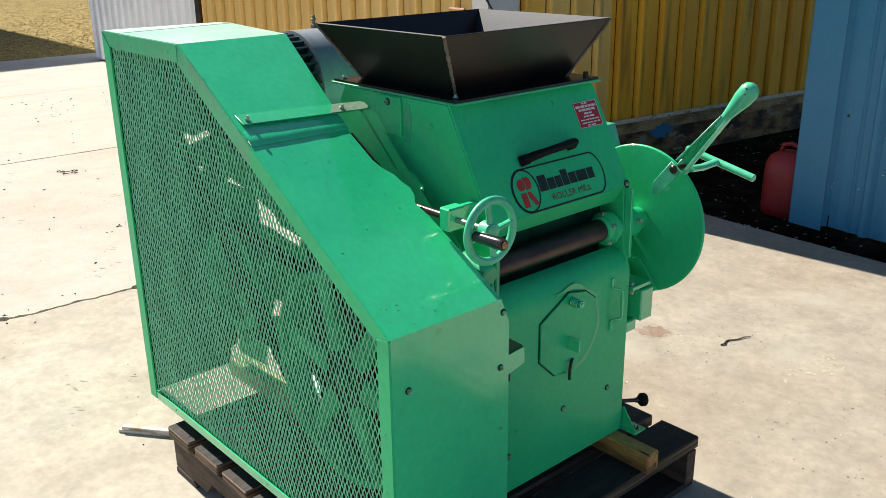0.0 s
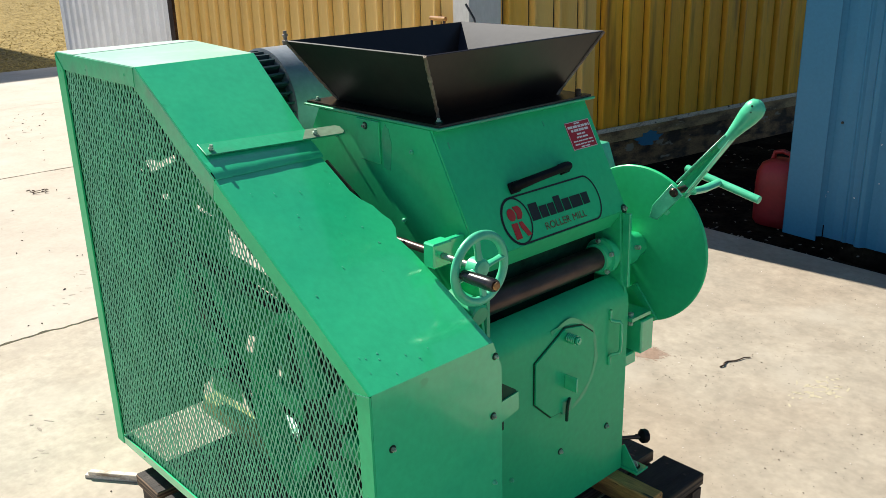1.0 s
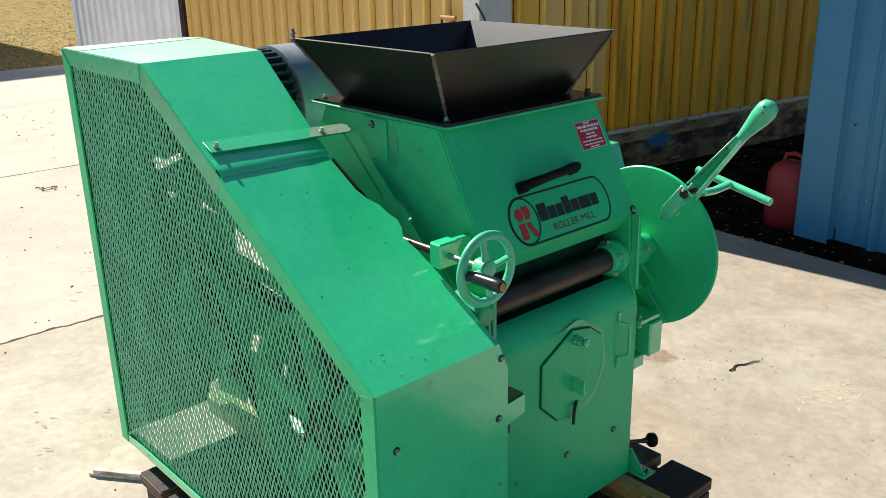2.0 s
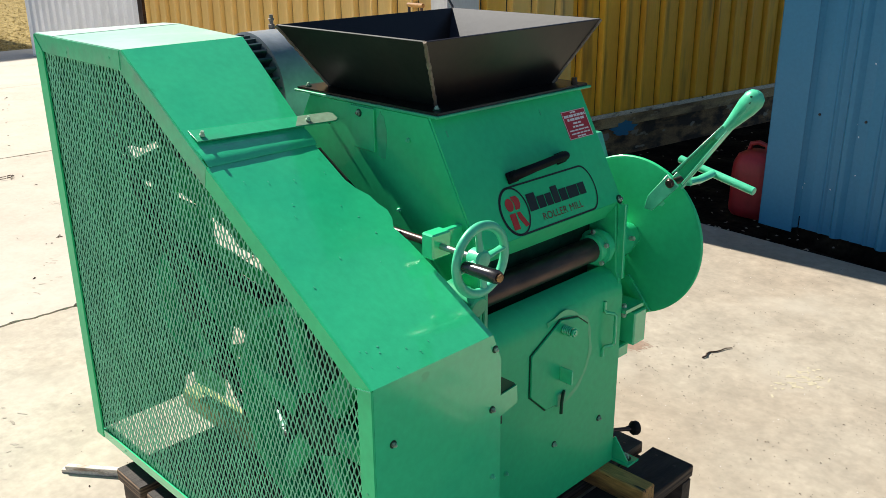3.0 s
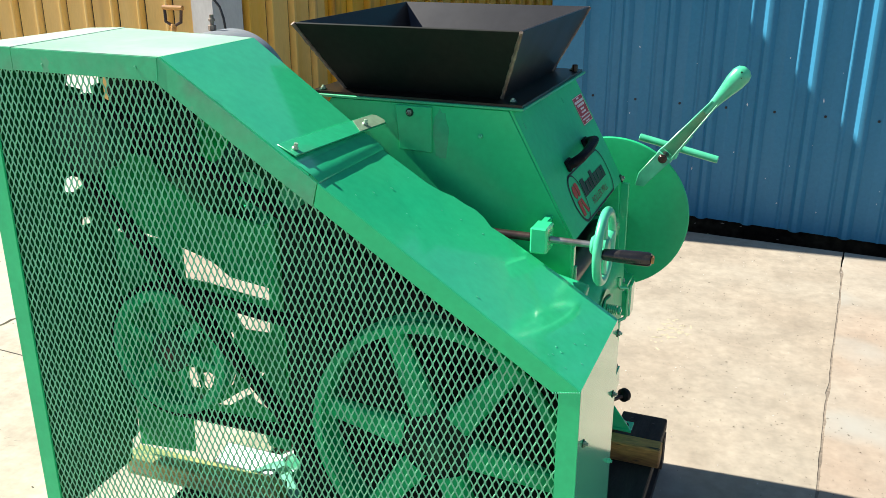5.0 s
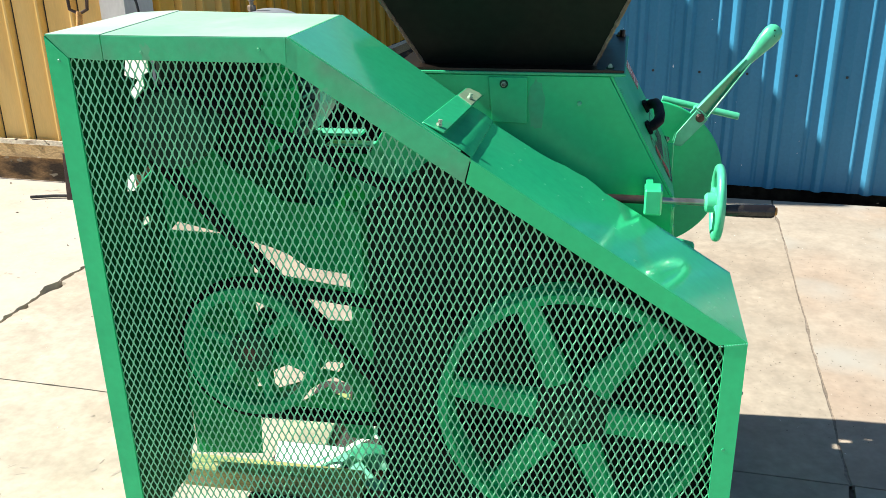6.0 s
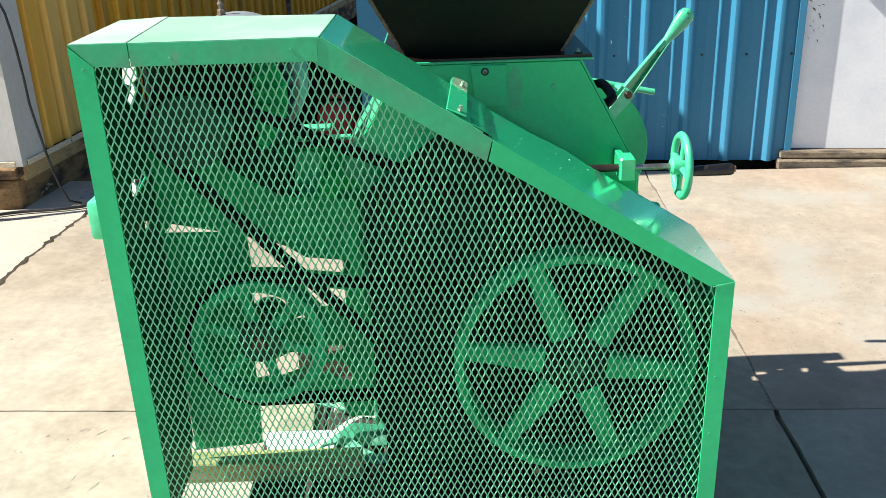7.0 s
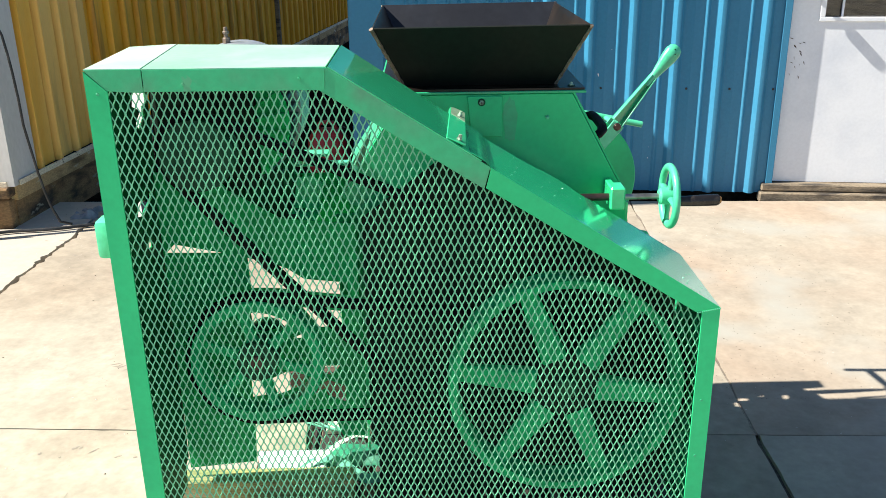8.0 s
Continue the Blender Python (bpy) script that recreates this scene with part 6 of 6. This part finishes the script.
M0, M1, r0, r1 = Vector((0.146, 0, 0.982)), FW.copy(), 0.066, R_F + 0.001
M1.y = 0
span = M1 - M0
lean = math.atan2(span.z, span.x)
turn = math.acos((r0 - r1) / span.length)
arc_a, arc_b = 2 * math.pi - 2 * turn, 2 * turn
run = [M0 + Vector((math.cos(q), 0, math.sin(q))) * r0 for q in [lean + turn + arc_a * i / 16 for i in range(17)]] + [M1 + Vector((math.cos(q), 0, math.sin(q))) * r1 for q in [lean - turn + arc_b * i / 28 for i in range(29)]]
for y0_ in (0.083, 0.101):
    belt_loop(run, y0_)

# ---- feed hopper ----
hopper = thing("feed_hopper", (0.66, 0.55, 1.04), "black welded steel feed hopper with rusty weld seams", "hopper")
top_ = [Vector(p) for p in ((0.446, 0.303, 1.168), (0.873, 0.304, 1.170), (0.871, 0.804, 1.169), (0.445, 0.804, 1.166))]
bot_ = [Vector(p) for p in ((0.505, 0.385, 1.0425), (0.816, 0.385, 1.0425), (0.816, 0.722, 1.0425), (0.505, 0.722, 1.0425))]
centre = sum(top_ + bot_, Vector()) / 8
for i, nm in enumerate(("sloped_plate",) * 4):
    j = (i + 1) % 4
    pts = [bot_[i], bot_[j], top_[j], top_[i]]
    nn = (pts[1] - pts[0]).cross(pts[3] - pts[0]).normalized()
    if nn.dot(centre - pts[0]) < 0:
        nn = -nn
    part(nm, slab(pts, nn * 0.004, 0.0006), grey_plate_steel if i == 2 else black_green_reflect if i == 0 else black_steel, hopper, "bluish grey plate" if i == 2 else "")
for i in range(4):
    seam = [bot_[i].lerp(top_[i], k / 24) + Vector((0.0012 * noise.noise(Vector((k * 1.7, i, 0))), 0.0012 * noise.noise(Vector((k * 1.3, i, 4))), 0)) for k in range(25)]
    part("weld_seam", tube(seam, 0.003, 6, [0.0038 + 0.0026 * noise.noise(Vector((k * 2.1, i, 9))) for k in range(25)]), weld, hopper, "rust-brown weld bead")
flg = bmesh.new()
merge(flg, slab([(0.457, 0.337, 1.0392), (0.869, 0.337, 1.0392), (0.870, 0.769, 1.0392), (0.457, 0.769, 1.0392)], (0, 0, 0.0045)))
part("hopper_flange", flg, black_steel, hopper)
part("hopper_stud", rod((0.862, 0.735, 1.043), (0.862, 0.735, 1.058), 0.006, 8), black_steel, hopper)

# ---- electric motor ----
MC = Vector((0.146, 0, 0.982))
R_M = 0.139
motor = thing("electric_motor", (0.146, 0.45, 0.745), "grey and green finned electric motor with a lifting stud", "motor")
bell = part("end_bell", lathe((MC.x, 0.318, MC.z), (0, 1, 0), [(0, 0.030), (0.004, 0.07), (0.008, 0.10), (0.014, R_M - 0.022), (0.024, R_M - 0.012)], 56), green_inner_shade, motor)
for k in range(18):
    a = 2 * math.pi * (k + 0.5) / 18
    o, w = Vector((math.cos(a), 0, math.sin(a))), Vector((-math.sin(a), 0, math.cos(a)))
    c = Vector((MC.x, 0.306, MC.z))
    part("bell_rib", slab([c + o * 0.06 - w * 0.003, c + o * (R_M - 0.012) - w * 0.003, c + o * (R_M - 0.012) + w * 0.003, c + o * 0.06 + w * 0.003], (0, 0.024, 0)), green_inner_shade, bell)
part("stator_core", lathe((MC.x, 0.34, MC.z), (0, 1, 0), [(0, R_M - 0.030), (0.13, R_M - 0.030)], 48), motor_dark, motor)
for k in range(34):
    a = 2 * math.pi * k / 34
    o, w = Vector((math.cos(a), 0, math.sin(a))), Vector((-math.sin(a), 0, math.cos(a)))
    c = Vector((MC.x, 0.342, MC.z))
    part("cooling_fin", slab([c + o * (R_M - 0.034) - w * 0.004, c + o * (R_M - 0.006) - w * 0.0025, c + o * (R_M - 0.006) + w * 0.0025, c + o * (R_M - 0.034) + w * 0.004], (0, 0.082, 0)), green_fin, motor)
part("body_band", lathe((MC.x, 0.424, MC.z), (0, 1, 0), [(0, R_M - 0.012), (0.002, R_M), (0.132, R_M), (0.138, R_M - 0.010), (0.142, R_M - 0.05), (0.144, 0.05)], 72), motor_paint, motor, "smooth grey motor shroud")
for y in (0.36, 0.50):
    part("motor_foot", box(MC.x - 0.12, MC.x + 0.12, y, y + 0.05, 0.746, 0.764, 0.003), motor_dark, motor)
    part("foot_web", box(MC.x - 0.10, MC.x + 0.10, y + 0.01, y + 0.04, 0.763, 0.87, 0.003), motor_dark, motor)
eye_at = Vector((MC.x - 0.024, 0.512, MC.z + R_M - 0.002))
part("lifting_stud", merge(merge(rod(eye_at, eye_at + Vector((0, 0, 0.012)), 0.0085, 6), rod(eye_at + Vector((0, 0, 0.010)), eye_at + Vector((0, 0, 0.034)), 0.0045, 12)), rod(eye_at + Vector((0, 0, 0.020)), eye_at + Vector((0, 0, 0.026)), 0.007, 8)), weld, motor, "brassy stud on top of the motor")
# black sheet added to fill the dark view past the motor's end
part("fan_cover", box(0.0055, 0.212, 0.2995, 0.316, 0.850, 1.105, 0.012, 2), interior_black, motor, "added black sheet filling the dark view past the motor")
part("motor_shaft", rod((MC.x, 0.07, MC.z), (MC.x, 0.32, MC.z), 0.017, 16), motor_dark, motor)

part("motor_pulley", lathe((MC.x, 0.066, MC.z), (0, 1, 0), [(0, 0.02), (0.001, 0.064), (0.011, 0.066), (0.017, 0.056), (0.023, 0.066), (0.029, 0.066), (0.035, 0.056), (0.041, 0.066), (0.052, 0.066), (0.053, 0.02)], 36), motor_dark, motor)
# far-side guard
# end plate added to shape light: its slots pass the ground's sun spots
slots = [[(y - 0.010, z - 0.017), (y + 0.011, z - 0.013), (y + 0.009, z + 0.016), (y - 0.011, z + 0.014)] for y, z in ((0.861, 0.766), (0.840, 0.832), (0.811, 0.682), (0.796, 0.752), (0.834, 0.700))]
face = pierced([(0.770, 0.30), (0.886, 0.30), (0.886, 0.895), (0.770, 0.895)], slots, 0.738, 0.004)
for v in face.verts:
    v.co = Vector((v.co.y, v.co.x, v.co.z))
part("side_guard", face, green, mill, "added end plate, slotted to let sun spots through")
part("side_guard", slab([(0.53, 0.888, 0.30), (0.53, 0.888, 0.904), (0.80, 0.888, 0.904), (0.828, 0.888, 0.83), (0.828, 0.888, 0.30)], (0, 0.044, 0), 0.002), green_light, mill, "light green side guard beside the disc")

# ---- loose things in the yard ----
can = thing("fuel_can", (0.00, 3.42, -0.06), "faded red plastic fuel can beside the blue wall", "fuel can")
body = bmesh.new()
profile = [(0.0, 0.86), (0.02, 0.98), (0.05, 1.0), (0.20, 1.0), (0.27, 0.96), (0.31, 0.80), (0.33, 0.5)]
loops = []
for z, k in profile:
    loops.append([body.verts.new((0.0 + 0.115 * k * math.copysign(abs(math.cos(a)) ** 0.6, math.cos(a)), 3.42 + 0.095 * k * math.copysign(abs(math.sin(a)) ** 0.6, math.sin(a)), -0.055 + z)) for a in (2 * math.pi * i / 28 for i in range(28))])
for a, c in zip(loops, loops[1:]):
    for i in range(28):
        body.faces.new((a[i], a[(i + 1) % 28], c[(i + 1) % 28], c[i]))
body.faces.new(loops[0][::-1])
body.faces.new(loops[-1])
part("can_body", body, can_red, can)
part("can_handle", tube([(-0.055, 3.42, 0.262), (-0.045, 3.42, 0.305), (-0.005, 3.42, 0.315), (0.035, 3.42, 0.305), (0.05, 3.42, 0.262)], 0.012, 10), can_red, can)
part("can_spout", rod((0.065, 3.42, 0.25), (0.09, 3.42, 0.285), 0.018, 14), plastic_black, can)


def twig(points, r0, label):
    pts = [Vector(p) for p in points]
    single("twig", tube(pts, r0, 6, [r0 * (1 - 0.5 * i / len(pts)) for i in range(len(pts))]), twig_bark, pts[0], label, "twig", "twigs")


twig([(0.696, 1.714, 0.003), (0.700, 1.730, 0.005), (0.692, 1.748, 0.004), (0.692, 1.766, 0.003), (0.706, 1.785, 0.003), (0.713, 1.806, 0.003), (0.717, 1.827, 0.004), (0.730, 1.846, 0.003)], 0.0030, "short dark twig with a bent end on sunlit concrete")
for k in range(5):
    q = Vector((-3.36 + 0.022 * k, 0.90 + 0.018 * (k * 7 % 5), 0.004))
    twig([q, q + Vector((0.016, 0.014 * (-1) ** k, 0.006)), q + Vector((0.034, 0.010 * (-1) ** k, 0.003)), q + Vector((0.048, 0.022, 0.005))], 0.0034, "thin dark broken twig in a small heap on concrete")
twig([(-0.55, 1.63, 0.004), (-0.53, 1.66, 0.006)], 0.004, "small twig scrap on concrete")
# scraps under the yellow wall and loops of wire by the blue corner
crumple = bmesh.new()
bmesh.ops.create_grid(crumple, x_segments=14, y_segments=10, size=1)
for v in crumple.verts:
    fold = 0.5 + 0.5 * noise.noise(Vector((v.co.x * 2.3, v.co.y * 2.3, 3.0)))
    v.co = Vector((-1.14 + v.co.x * 0.115, 2.80 + v.co.y * 0.07, -0.045 + 0.10 * fold * max(0, 1 - abs(v.co.x) ** 3)))
bmesh.ops.solidify(crumple, geom=crumple.faces[:], thickness=0.003)
single("plastic_sheet", crumple, strap_grey, (-1.14, 2.80, -0.05), "crumpled grey plastic sheet at the foot of the shed", "plastic sheet", smooth=20)
single("drain_pipe", tube([(-0.98, 2.98, 0.0), (-0.93, 3.00, 0.06), (-0.90, 3.05, 0.12), (-0.93, 3.12, 0.14)], 0.035, 14), rubber, (-0.98, 2.98, -0.04), "black corrugated pipe lying by the shed", "pipe")
single("garden_hose", tube([(-1.9 + 0.05 * i, 2.40 + 0.012 * i + 0.01 * math.sin(i * 0.8), 0.012) for i in range(24)], 0.008, 8), rubber, (-1.9, 2.4, 0), "black hose lying on the concrete", "hose")
for k in range(3):
    c = Vector((0.16 + 0.05 * k, 2.96 - 0.02 * k, -0.045))
    single("wire_loop", tube([c + Vector((0.09 * math.cos(a), 0.04 * math.sin(a), 0.012 * math.sin(2 * a + k) + 0.012)) for a in (2 * math.pi * i / 22 for i in range(21))], 0.003, 6), steel, c, "loose loop of grey wire on dark soil", "wire", "wire loops")
grit("leaf_litter", 420, 0.005, 0.014, old_wood, (-2.6, 1.2, 2.19, 4.2), 8, "dead leaves and scraps on dark soil")
# shovel leaning on the sunny wall
sh = thing("shovel", (-1.62, 2.5, 0), "long shovel with a wooden D-grip leaning on the yellow wall", "shovel")
sx = -1.62
part("shaft", rod((sx, 2.45, 0.18), (sx + 0.01, 2.60, 0.86), 0.014, 12), beam_wood, sh)
part("grip_fork", tube([(sx + 0.01, 2.60, 0.85), (sx - 0.04, 2.605, 0.87), (sx - 0.045, 2.61, 0.935)], 0.008, 10), dark_steel, sh)
part("grip_fork", tube([(sx + 0.01, 2.60, 0.85), (sx + 0.05, 2.605, 0.87), (sx + 0.055, 2.61, 0.935)], 0.008, 10), dark_steel, sh)
part("grip_bar", rod((sx - 0.055, 2.61, 0.938), (sx + 0.065, 2.61, 0.938), 0.012, 14), beam_wood, sh)
part("blade", slab([(sx - 0.10, 2.42, 0.0), (sx + 0.10, 2.42, 0.0), (sx + 0.11, 2.46, 0.22), (sx - 0.11, 2.46, 0.22)], (0, 0.004, 0), 0.001), dark_steel, sh)
